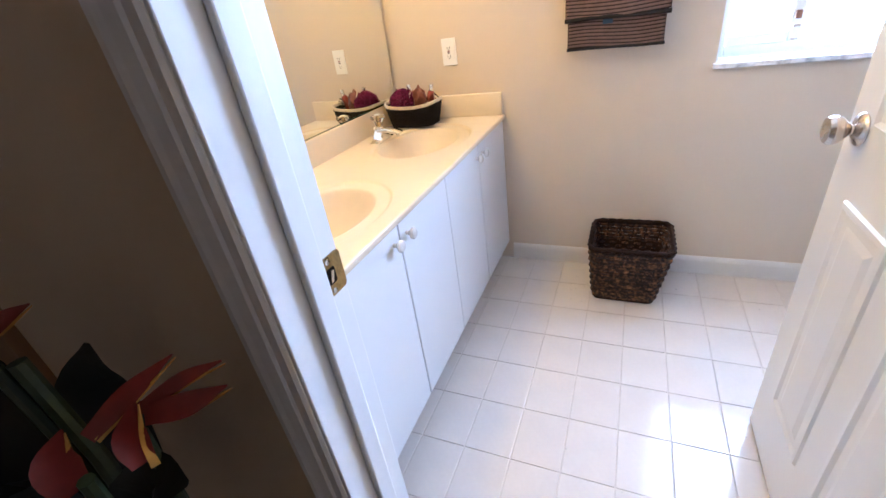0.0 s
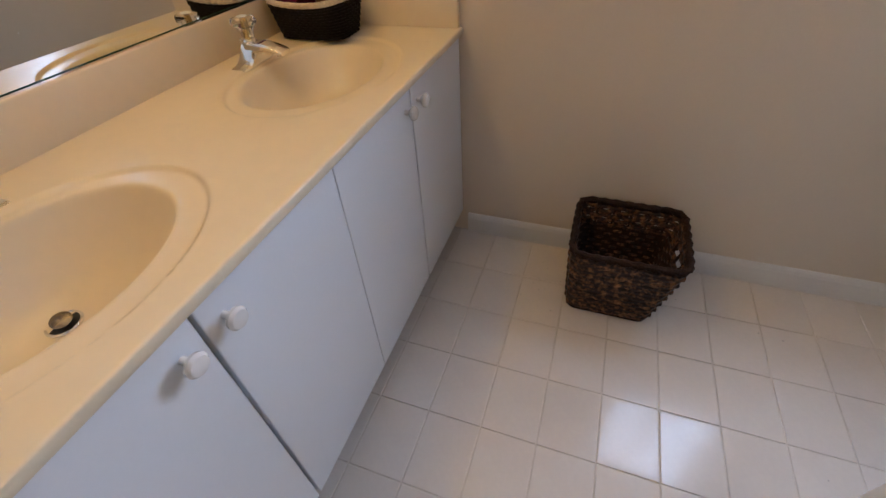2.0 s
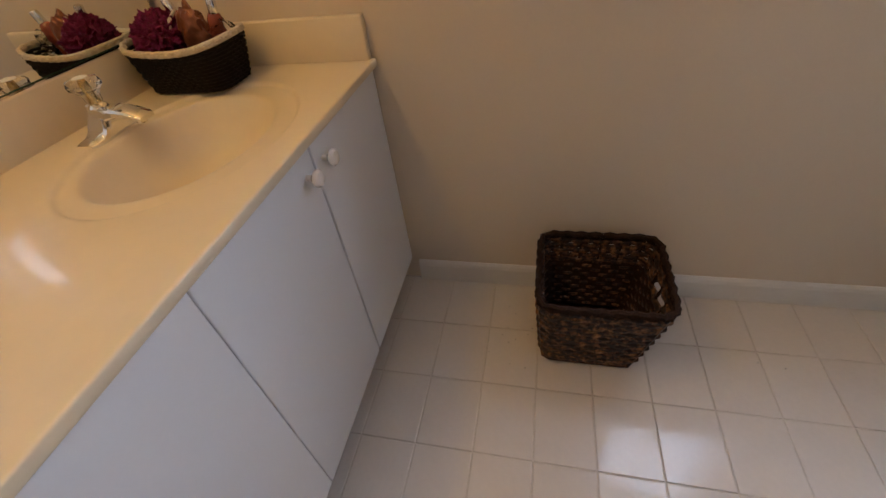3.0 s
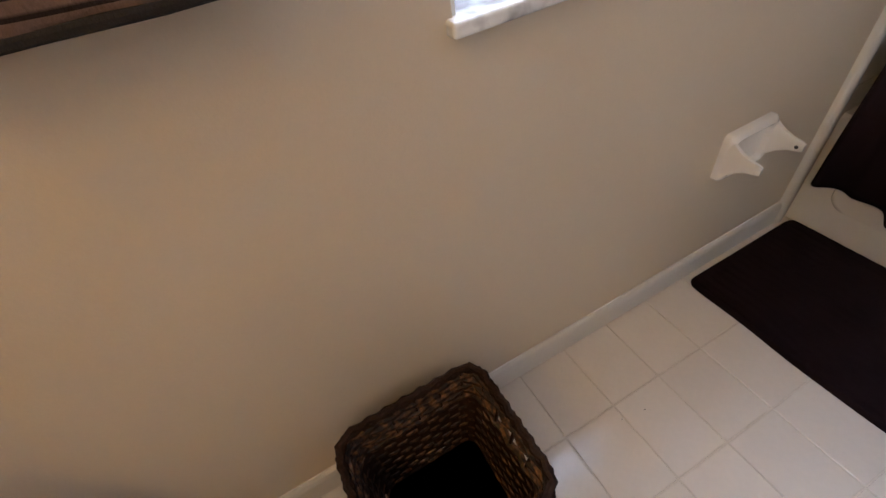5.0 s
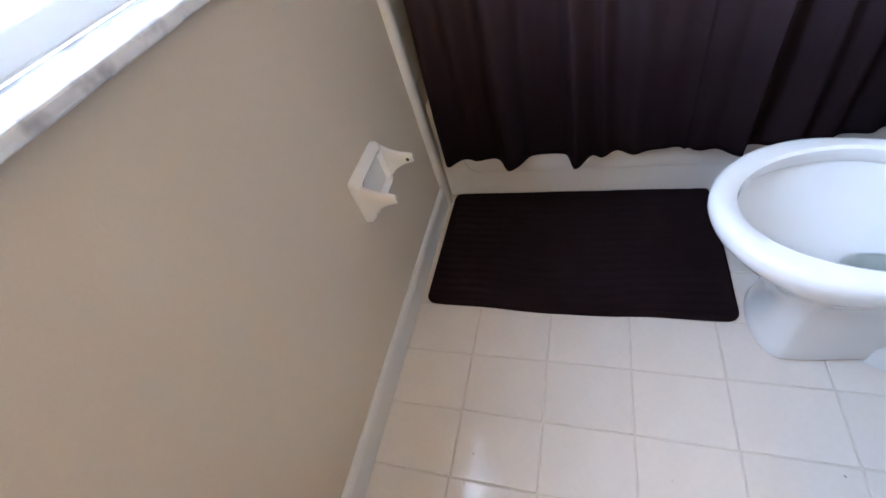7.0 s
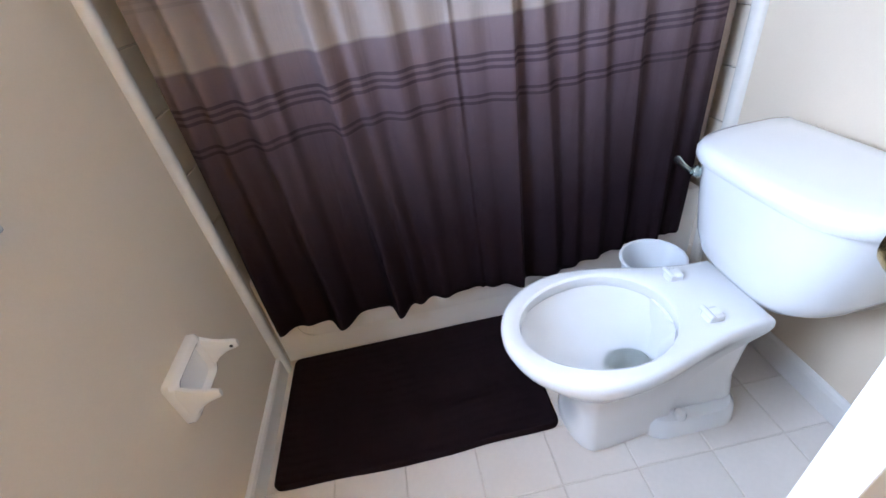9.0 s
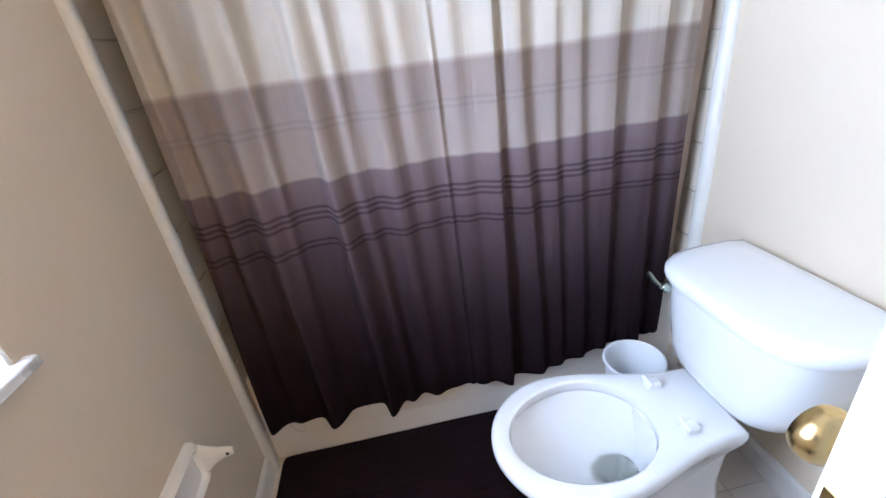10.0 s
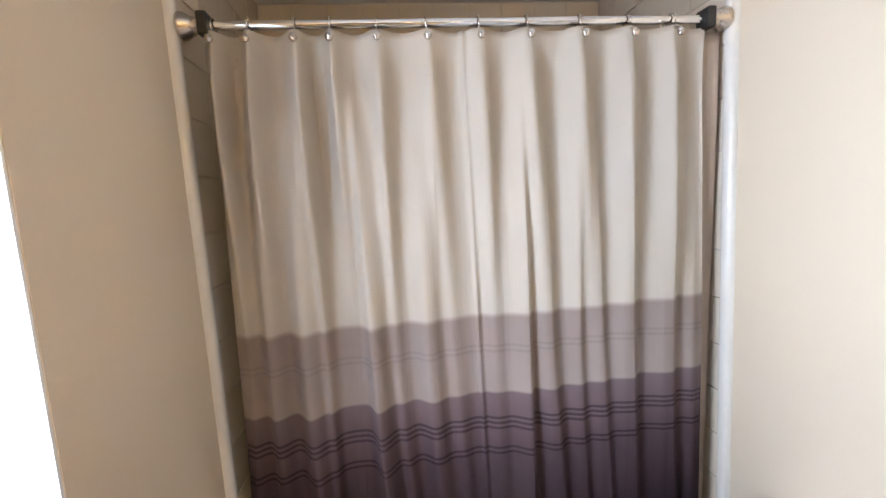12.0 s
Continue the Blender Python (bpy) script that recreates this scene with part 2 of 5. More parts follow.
    t.links.new(wr.outputs["Fac"], bp3.inputs["Height"])
    t.links.new(bp.outputs["Normal"], bp3.inputs["Normal"])
    t.links.new(ribs.outputs["Color"], bp2.inputs["Height"])
    t.links.new(bp3.outputs["Normal"], bp2.inputs["Normal"])
    t.links.new(bp2.outputs["Normal"], b.inputs["Normal"])
    return m


def towel_cloth(name):
    """Brown towel with close dark ribs."""
    m = material(name, (0.085, 0.052, 0.042), 0.9, var=0.25, scale=30, fine=300, bump=0.7, spec=0.2)
    t = m.node_tree
    hs = next(n for n in t.nodes if n.type == 'HUE_SAT')
    uv = t.nodes.new("ShaderNodeUVMap")
    sep = t.nodes.new("ShaderNodeSeparateXYZ")
    t.links.new(uv.outputs["UV"], sep.inputs[0])
    w = t.nodes.new("ShaderNodeMath")
    w.operation = 'MULTIPLY'
    w.inputs[1].default_value = 80.0
    t.links.new(sep.outputs["Y"], w.inputs[0])
    f = t.nodes.new("ShaderNodeMath")
    f.operation = 'FRACT'
    t.links.new(w.outputs[0], f.inputs[0])
    g = t.nodes.new("ShaderNodeValToRGB")
    g.color_ramp.elements[0].position, g.color_ramp.elements[0].color = 0.22, (0.018, 0.010, 0.010, 1)
    g.color_ramp.elements[1].position, g.color_ramp.elements[1].color = 0.42, (0.15, 0.092, 0.070, 1)
    t.links.new(f.outputs[0], g.inputs["Fac"])
    t.links.new(g.outputs["Color"], hs.inputs["Color"])
    return m


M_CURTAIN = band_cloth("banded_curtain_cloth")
M_LINER = material("shower_liner", (0.34, 0.26, 0.20), 0.5, var=0.04, bump=0.1)
M_TOWEL = towel_cloth("ribbed_towel")
M_TOWELTRIM = material("towel_binding", (0.012, 0.008, 0.008), 0.9, var=0.3, fine=300, bump=0.5)

# ---- mesh helpers ----


def finish(bm, name, mat, smooth=False):
    me = bpy.data.meshes.new(name)
    bmesh.ops.recalc_face_normals(bm, faces=bm.faces)
    bm.to_mesh(me)
    bm.free()
    me.materials.append(mat)
    if smooth:
        me.shade_smooth()
        me.set_sharp_from_angle(angle=radians(38))
    return me


def part(name, bm, mat, parent=None, label="", smooth=False):
    """Link a bmesh as one mesh object, under a thing or a part."""
    ob = new(name, finish(bm, name, mat, smooth))
    if parent:
        ob.parent = parent
        ob.matrix_parent_inverse = parent.matrix_world.inverted()
    if label:
        ob["label"] = label
    return ob


def thing(name, at, label, category, group=""):
    ob = new(name)
    ob.empty_display_size = 0.05
    ob.matrix_world = pose(*at)
    return tagged(ob, label, category, group)


def structure(name, bm, mat, label, category="", smooth=False):
    return tagged(part(name, bm, mat, None, "", smooth), label, category, "", "structure")


def box(x0, x1, y0, y1, z0, z1, bevel=0.0, seg=2, bm=None):
    bm = bm or bmesh.new()
    r = bmesh.ops.create_cube(bm, size=1.0)
    vs = r["verts"]
    bmesh.ops.scale(bm, vec=(x1 - x0, y1 - y0, z1 - z0), verts=vs)
    bmesh.ops.translate(bm, vec=((x0 + x1) / 2, (y0 + y1) / 2, (z0 + z1) / 2), verts=vs)
    if bevel:
        es = list({e for v in vs for e in v.link_edges})
        bmesh.ops.bevel(bm, geom=es, offset=bevel, segments=seg, affect='EDGES', profile=0.5)
    return bm


def loft(rings, cap0=True, cap1=True, bm=None, closed=True):
    """Skin a list of equally long rings of points."""
    bm = bm or bmesh.new()
    vs = [[bm.verts.new(p) for p in r] for r in rings]
    n = len(vs[0])
    for a, b in zip(vs, vs[1:]):
        for i in range(n if closed else n - 1):
            j = (i + 1) % n
            bm.faces.new((a[i], a[j], b[j], b[i]))
    if cap0:
        bm.faces.new(vs[0])
    if cap1:
        bm.faces.new(vs[-1])
    return bm


def lathe(profile, at, axis='Z', seg=24, cap0=True, cap1=True, bm=None):
    """Turn a profile of (radius, height) about an axis through a point."""
    rings = []
    for r, h in profile:
        ring = []
        for k in range(seg):
            a = 2 * math.pi * k / seg
            u, v = r * math.cos(a), r * math.sin(a)
            p = {'Z': (u, v, h), 'X': (h, u, v), 'Y': (u, h, v)}[axis]
            ring.append((at[0] + p[0], at[1] + p[1], at[2] + p[2]))
        rings.append(ring)
    return loft(rings, cap0, cap1, bm)


def tube(points, radius, seg=10, bm=None, closed=False):
    """A round bar along points; radius a number or one for each point."""
    pts = [Vector(p) for p in points]
    n = len(pts)
    rings = []
    up = Vector((0.13, 0.21, 0.97)).normalized()
    for i, p in enumerate(pts):
        d = (pts[(i + 1) % n] - pts[i - 1]) if closed else (pts[min(i + 1, n - 1)] - pts[max(i - 1, 0)])
        d.normalize()
        a = up - d * up.dot(d)
        a.normalize()
        b = d.cross(a)
        up = a
        r = radius[i] if isinstance(radius, (list, tuple)) else radius
        rings.append([p + (a * math.cos(2 * math.pi * k / seg) + b * math.sin(2 * math.pi * k / seg)) * r for k in range(seg)])
    if closed:
        rings.append(rings[0])
    return loft(rings, not closed, not closed, bm)


def rounded_rect(cx, cy, hx, hy, r, z, n=5):
    pts = []
    for qx, qy, a0 in ((1, 1, 0), (-1, 1, 90), (-1, -1, 180), (1, -1, 270)):
        for k in range(n + 1):
            a = radians(a0 + 90 * k / n)
            pts.append((cx + qx * (hx - r) + r * math.cos(a), cy + qy * (hy - r) + r * math.sin(a), z))
    return pts


def smooth01(v):
    v = min(1.0, max(0.0, v))
    return v * v * (3 - 2 * v)

# ---- the shell of the room ----
HF = -0.907      # hall face of the front wall
JX0, JX1 = 0.060, 0.812     # clear door opening

bm = box(XM - 0.12, WX0, YB, YB + 0.16, 0, ZC)
box(WX1, XE + 0.12, YB, YB + 0.16, 0, ZC, bm=bm)
box(WX0, WX1, YB, YB + 0.16, 0, WZ0 - 0.021, bm=bm)
box(WX0, WX1, YB, YB + 0.16, WZ1, ZC, bm=bm)
structure("wall_back", bm, M_WALL, "beige painted plaster wall with a deep window opening", "wall")
structure("wall_mirror", box(XM - 0.12, XM, HF + 0.12, YB, 0, ZC), M_WALL, "beige painted wall behind the vanity mirror", "wall")
structure("wall_tub_end", box(XE, XE + 0.12, HF, YB, 0, ZC), M_WALL, "beige painted wall at the end of the bathtub alcove", "wall")
bm = box(XM, 0.004, HF, -0.733, 0, ZC)
box(0.004, JX0 - 0.02, HF, YD, 0, ZC, bm=bm)
box(JX1 + 0.02, 0.96, HF, YD, 0, ZC, bm=bm)
box(0.96, XE, HF, YF, 0, ZC, bm=bm)
box(JX0 - 0.0199, JX1 + 0.0199, HF, YD, 2.0701, ZC, bm=bm)
structure("wall_front", bm, M_WALL, "beige painted wall with the doorway to the hall", "wall")
structure("ceiling", box(-1.5, XE + 0.12, -2.4, YB + 0.16, ZC, ZC + 0.1), M_CEIL, "white flat ceiling with light texture", "ceiling")
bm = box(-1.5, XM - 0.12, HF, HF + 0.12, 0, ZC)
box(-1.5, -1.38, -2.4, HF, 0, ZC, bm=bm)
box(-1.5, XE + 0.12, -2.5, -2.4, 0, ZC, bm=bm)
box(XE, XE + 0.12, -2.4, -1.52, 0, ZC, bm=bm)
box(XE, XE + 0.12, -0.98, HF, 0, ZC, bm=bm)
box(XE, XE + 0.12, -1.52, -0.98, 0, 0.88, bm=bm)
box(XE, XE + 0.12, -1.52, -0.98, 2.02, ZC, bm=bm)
structure("wall_hall", bm, M_HALL, "tan painted hall walls, their dimness put into the paint colour", "wall")
structure("hall_floor", box(-1.5, XE + 0.12, -2.4, YD - 0.055, -0.1, 0.004), M_CARPET, "brown cut-pile carpet in the dim hall", "floor")
floor = structure("floor", box(XM, XE, YD - 0.055, YB, -0.1, -0.0027), M_GROUT, "beige grout bed under glazed ceramic floor tiles", "floor")

# door lining and casings
structure("door_casing", box(0.0045, 0.011, YD + 0.001, -0.7335, 0, 2.11, 0.002), M_BASE, "flat off-white casing strip on the wall return", "trim")
for nm, x0, x1 in (("door_jamb", JX0 - 0.02, JX0), ("door_jamb", JX1, JX1 + 0.02)):
    structure(nm, box(x0, x1, HF - 0.004, YD + 0.004, 0, 2.05, 0.002), M_TRIM, "white gloss painted door jamb", "door frame")
structure("door_head", box(JX0 - 0.02, JX1 + 0.02, HF - 0.004, YD + 0.004, 2.05, 2.07), M_TRIM, "white gloss painted head of the door frame", "door frame")
for x0, x1 in ((JX0, JX0 + 0.011), (JX1 - 0.011, JX1)):
    structure("door_stop", box(x0, x1, -0.861, -0.825, 0, 2.05, 0.003), M_TRIM, "white wooden door stop strip on the jamb", "trim")


def casing(x0, x1, y_wall, out):
    """A moulded architrave: flat band, bead and back edge; out is -1 for the hall side."""
    prof = [(0.0, 0.006), (0.004, 0.010), (0.016, 0.011), (0.020, 0.014), (0.036, 0.016), (0.046, 0.018), (0.054, 0.018), (0.058, 0.014), (0.058, 0.0), (0.0, 0.0)]
    sgn = 1 if x1 > x0 else -1
    rings = [[(x0 + sgn * u, y_wall + out * v, z) for u, v in prof] for z in (0.0, 2.11)]
    return loft(rings)


for y, out in ((HF, -1), (YD, 1)):
    if out < 0:
        structure("door_casing", casing(JX0 - 0.005, JX0 - 1, y, out), M_TRIM, "white moulded door casing", "trim")
    structure("door_casing", casing(JX1 + 0.005, JX1 + 1, y, out), M_TRIM, "white moulded door casing", "trim")
    structure("door_casing_head", box(JX0 - 0.063, JX1 + 0.063, min(y, y + out * 0.018), max(y, y + out * 0.018), 2.112, 2.17, 0.004), M_TRIM, "white moulded head casing over the doorway", "trim")


# window
def window_unit():
    w = thing("window_1", (1.012, YB + 0.12, WZ0), "white vinyl sliding window, blown out by daylight, with a marble sill", "window")
    w["kind"] = "structure"
    y0, y1 = YB + 0.105, YB + 0.15
    for nm, b in (("window_frame", (WX0, WX0 + 0.035, y0, y1, WZ0, WZ1)), ("window_frame", (WX1 - 0.035, WX1, y0, y1, WZ0, WZ1)),
                  ("window_frame", (WX0 + 0.035, WX1 - 0.035, y0, y1, WZ1 - 0.035, WZ1)), ("window_frame", (WX0 + 0.035, WX1 - 0.035, y0, y1, WZ0, WZ0 + 0.04)),
                  ("meeting_stile", (0.925, 0.962, y0 - 0.006, y1 - 0.006, WZ0 + 0.04, WZ1 - 0.035))):
        part(nm, box(*b, 0.004), M_VINYL, w)
    for x0, x1, o in ((WX0 + 0.035, 0.925, 0.012), (0.962, WX1 - 0.035, 0.026)):
        p = part("pane", box(x0, x1, y0 + o, y0 + o + 0.004, WZ0 + 0.04, WZ1 - 0.035), M_PANE, w, "clear glass pane")
        p.visible_shadow = False
    part("sash_rail", box(WX0 + 0.036, 0.924, y0 - 0.004, y0 + 0.010, WZ0 + 0.041, WZ0 + 0.075, 0.003), M_VINYL, w)
    lt = part("latch", box(0.930, 0.957, y0 - 0.020, y0 - 0.0065, WZ0 + 0.042, WZ0 + 0.098, 0.003), M_VINYL, w, "pale plastic sash latch")
    for z in (0.982, 1.026):
        part("latch_bar", box(0.931, 0.956, y0 - 0.024, y0 - 0.0205, z, z + 0.008, 0.001), M_NICKEL, lt, "grey metal bar of the latch")
    part("pull_tab", loft([[(x, y0 - 0.0065 - d, z) for x, z, _ in rounded_rect(0.943, 1.066, hx, 0.014, 0.005, 0)] for d, hx in ((0.0, 0.010), (0.010, 0.010), (0.013, 0.008))]), M_RUST, w, "small brown pull tab")
    part("window_sill", box(WX0 - 0.010, WX1 + 0.022, YB - 0.020, YB + 0.105, WZ0 - 0.021, WZ0 - 0.001, 0.005, 3), M_MARBLE, w, "grey-veined white marble sill")
    for x0, x1 in ((WX0 + 0.0005, WX0 + 0.006), (WX1 - 0.006, WX1 - 0.0005)):
        part("reveal", box(x0, x1, YB + 0.002, y0, WZ0, WZ1), M_TRIM, w, "white plastered window reveal")
    return w


window_unit()
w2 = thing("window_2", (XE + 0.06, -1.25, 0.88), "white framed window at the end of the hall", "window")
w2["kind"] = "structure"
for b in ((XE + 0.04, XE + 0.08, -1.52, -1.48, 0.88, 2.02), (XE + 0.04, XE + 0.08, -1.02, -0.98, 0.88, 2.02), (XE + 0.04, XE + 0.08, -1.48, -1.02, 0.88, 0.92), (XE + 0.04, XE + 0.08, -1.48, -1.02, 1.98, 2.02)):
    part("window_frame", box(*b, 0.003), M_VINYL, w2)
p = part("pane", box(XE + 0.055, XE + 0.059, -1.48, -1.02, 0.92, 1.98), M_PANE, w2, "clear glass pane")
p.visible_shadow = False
bd = structure("backdrop", box(-6, 8, 4.5, 4.55, -0.3, 6.0), M_OUTSIDE, "bright hazy outdoor daylight beyond the window", "backdrop")
structure("ground", box(-60, 60, -60, 120, -0.4, -0.3), M_GROUND, "sunlit ground outside the house", "ground")


# baseboards
def baseboard(x0, x1, y, out):
    prof = [(0, 0.002), (0.013, 0.002), (0.013, 0.070), (0.010, 0.082), (0.004, 0.090), (0, 0.090)]
    return loft([[(x, y + out * d, z) for d, z in prof] for x in (x0, x1)])


structure("baseboard", baseboard(-0.12, XT - 0.004, YB, -1), M_BASE, "glossy off-white baseboard along the back wall", "baseboard")
structure("baseboard", baseboard(0.962, XT - 0.004, YF, 1), M_BASE, "glossy off-white baseboard behind the toilet", "baseboard")

# bullnose edge of the tub tiling
for y, out in ((YB, -1), (YF, 1)):
    prof = [(0.0, 0.0), (0.0, 0.010), (0.006, 0.018), (0.014, 0.021), (0.030, 0.021), (0.036, 0.018), (0.036, 0.0)]
    structure("tile_edge_trim", loft([[(XT - 0.016 + u, y + out * v, z) for u, v in prof] for z in (0.0, ZC)]), M_BULLNOSE, "pale glazed bullnose trim edging the tub tiling", "trim", True)


# ---- door ----
def room_door():
    d = thing("door_1", (0, 0, 0), "white moulded panel door standing open into the room", "door")
    d["kind"] = "structure"
    x0, x1, y0, y1 = 0.0, 0.035, 0.004, 0.700
    leaf = part("leaf", box(x0, x1, y0, y1, 0.012, 2.03, 0.002), M_DOOR, d)
    ym = (y0 + y1) / 2
    for ya, yb in ((y0 + 0.10, ym - 0.045), (ym + 0.045, y1 - 0.10)):
        for za, zb in ((0.21, 0.80), (0.94, 1.53), (1.66, 1.90)):
            for side, xf in ((-1, x0), (1, x1)):
                rings = []
                for ins, h in ((0.0, 0.0), (0.004, 0.006), (0.014, 0.007), (0.022, 0.001), (0.040, 0.001), (0.056, 0.006), (0.058, 0.006)):
                    rings.append([(xf + side * h, y, z) for y, z in ((ya + ins, za + ins), (yb - ins, za + ins), (yb - ins, zb - ins), (ya + ins, zb - ins))])
                part("panel", loft(rings, cap0=False), M_DOOR, d)
    ky, kz = 0.637, 0.932
    for side, xf in ((-1, x0), (1, x1)):
        rose = part("rose", lathe([(0.031, 0), (0.033, side * 0.003), (0.030, side * 0.008), (0.020, side * 0.012), (0.013, side * 0.016)], (xf, ky, kz), 'X', 24), M_NICKEL if side < 0 else M_BRASS, d, "round metal knob rose", True)
        part("knob", lathe([(0.011, side * 0.012), (0.011, side * 0.020), (0.016, side * 0.025), (0.025, side * 0.034), (0.0285, side * 0.042), (0.0285, side * 0.050), (0.025, side * 0.057), (0.013, side * 0.060)], (xf, ky, kz), 'X', 28), M_NICKEL if side < 0 else M_BRASS, d, "worn satin metal door knob", True)
    part("latch_plate", box(x0 + 0.006, x1 - 0.006, y1 + 0.0005, y1 + 0.002, kz - 0.028, kz + 0.028), M_BRASS, d, "brass latch plate on the door edge")
    part("latch_bolt", box(x0 + 0.012, x1 - 0.012, y1 + 0.002, y1 + 0.011, kz - 0.009, kz + 0.009, 0.003), M_BRASS, d)
    for z in (0.25, 1.02, 1.82):
        part("hinge", lathe([(0.006, -0.045), (0.006, 0.045)], (x0 - 0.006, y0 - 0.004, z), 'Z', 12), M_BRASS, d)
    d.matrix_world = pose(0.832, -0.752, 0, 0, 0, -0.1)
    return d


room_door()

# strike plate on the jamb
sp = thing("strike_plate", (JX0, YD - 0.028, 0.949), "worn brass strike plate screwed to the white door jamb", "strike plate")


def strike_outline(x, r):
    """Rounded plate with a wide tongue curling round the jamb's edge."""
    return [(x, y, z) for y, z, _ in rounded_rect(YD - 0.020, 0.949, 0.024, 0.029, r, 0)]


part("plate", loft([strike_outline(JX0 + 0.0002, 0.007), strike_outline(JX0 + 0.0016, 0.007), strike_outline(JX0 + 0.0020, 0.006)]), M_STRIKE, sp, "", True)
tongue = []
for y, x in ((YD + 0.0025, 0.0020), (YD + 0.0035, 0.0016), (YD + 0.0042, 0.0010), (YD + 0.0046, 0.0002)):
    tongue.append([(JX0 + x, y, 0.925), (JX0 + x - 0.0014, y - 0.0004, 0.925), (JX0 + x - 0.0014, y - 0.0004, 0.973), (JX0 + x, y, 0.973)])
part("lip", loft(tongue), M_STRIKE, sp, "", True)
part("latch_hole", loft([[(JX0 + 0.0021, y, z) for y, z, _ in rounded_rect(YD - 0.022, 0.949, hy, hz, 0.004, 0)] for hy, hz in ((0.009, 0.012), (0.008, 0.011))]), M_DARKHOLE, sp)
part("bent_tab", loft([[(JX0 + 0.0024 + dx, YD - 0.028 + dy, z) for dx, dy, z in ((0, 0, 0.940), (0.0012, 0, 0.940), (0.0012, 0.006, 0.957), (0, 0.006, 0.957))], [(JX0 + 0.0024 + dx, YD - 0.022 + dy, z) for dx, dy, z in ((0, 0, 0.941), (0.0012, 0, 0.941), (0.0012, 0.006, 0.956), (0, 0.006, 0.956))]]), M_NICKEL, sp)
for z in (0.927, 0.971):
    part("screw", lathe([(0.0042, 0.0020), (0.0042, 0.0029), (0.002, 0.0034)], (JX0, YD - 0.024, z), 'X', 12), M_CHROME, sp)

# ---- vanity ----
VX = -0.141     # face of the cabinet doors
VY0 = -0.672
ZT = 0.784      # top of the counter
EDGES = (VY0, -0.302, 0.046, 0.407, YB - 0.006)


def knob_part(y, z, parent):
    return part("knob", lathe([(0.006, 0), (0.006, 0.010), (0.010, 0.014), (0.0165, 0.019), (0.0175, 0.024), (0.014, 0.029), (0.006, 0.031)], (VX, y, z), 'X', 20), M_BONE, parent, "round off-white ceramic knob", True)


for u in range(2):
    ya, yb = EDGES[2 * u], EDGES[2 * u + 2]
    v = thing("vanity_cabinet", ((XM + VX) / 2, (ya + yb) / 2, 0), "white laminate vanity base cabinet with two flat doors", "cabinet", "vanity cabinets")
    part("body", box(XM + 0.004, VX - 0.02, ya, yb, 0.10, 0.60), M_CAB, v)
    part("top_rail", box(VX - 0.05, VX - 0.02, ya, yb, 0.66, 0.7605), M_CAB, v)
    part("toe_kick", box(XM + 0.004, VX - 0.085, ya + 0.002, yb - 0.002, 0.0, 0.099), M_TOEK, v, "recessed toe kick, its shade put into the dark colour")
    for i in range(2):
        gap_a = 0.0035 if i else 0.001
        gap_b = 0.001 if i else 0.0035
        d = part("door", box(VX - 0.019, VX, EDGES[2 * u + i] + gap_a, EDGES[2 * u + i + 1] - gap_b, 0.105, 0.7595, 0.0025), M_CAB, v)
        mid = EDGES[2 * u + 1]
        knob_part(mid + (-0.038 if i == 0 else 0.037), 0.713, d)

fs = thing("vanity_filler", (VX - 0.02, -0.70, 0), "narrow off-white filler strip between vanity and wall", "trim panel")
part("strip", box(VX - 0.030, VX - 0.012, -0.7325, VY0 - 0.002, 0.10, 0.7605, 0.002), M_BASE, fs)
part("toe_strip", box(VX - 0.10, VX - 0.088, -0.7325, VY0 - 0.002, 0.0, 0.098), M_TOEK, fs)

# countertop with two moulded basins
SINKS = ((-0.395, -0.322), (-0.395, 0.404))
CX0, CX1, CY0, CY1 = XM + 0.001, -0.134, -0.716, YB - 0.001


def counter_height(x, y):
    z = ZT
    for sx, sy in SINKS:
        r2 = math.hypot((x - sx - 0.012) / 0.196, (y - sy) / 0.262)
        z -= 0.0075 * (1 - smooth01((r2 - 0.975) / 0.04))
        r = math.hypot((x - sx) / 0.160, (y - sy) / 0.212)
        if r < 1.6:
            g = 1 - r ** 3.1
            z -= 0.130 * (g + math.sqrt(g * g + 0.0022)) / 2
    return z


def counter_mesh():
    bm = bmesh.new()
    nx, ny = 150, 400
    rows = []
    for i in range(nx + 1):
        x = CX0 + (CX1 - CX0) * i / nx
        rows.append([bm.verts.new((x, CY0 + (CY1 - CY0) * j / ny, counter_height(x, CY0 + (CY1 - CY0) * j / ny))) for j in range(ny + 1)])
    for i in range(nx):
        for j in range(ny):
            bm.faces.new((rows[i][j], rows[i + 1][j], rows[i + 1][j + 1], rows[i][j + 1]))
    # front drip edge and end
    lip = [rows[nx]]
    for dx, dz in ((0.003, -0.001), (0.0045, -0.003), (0.005, -0.016), (0.003, -0.0195), (-0.03, -0.020)):
        lip.append([bm.verts.new((CX1 + dx, v.co.y, ZT + dz)) for v in rows[nx]])
    for a, b in zip(lip, lip[1:]):
        for j in range(ny):
            bm.faces.new((a[j], b[j], b[j + 1], a[j + 1]))
    end = [rows[i][0] for i in range(nx + 1)]
    low = [bm.verts.new((v.co.x, CY0, ZT - 0.020)) for v in end]
    for i in range(nx):
        bm.faces.new((end[i], low[i], low[i + 1], end[i + 1]))
    return bm


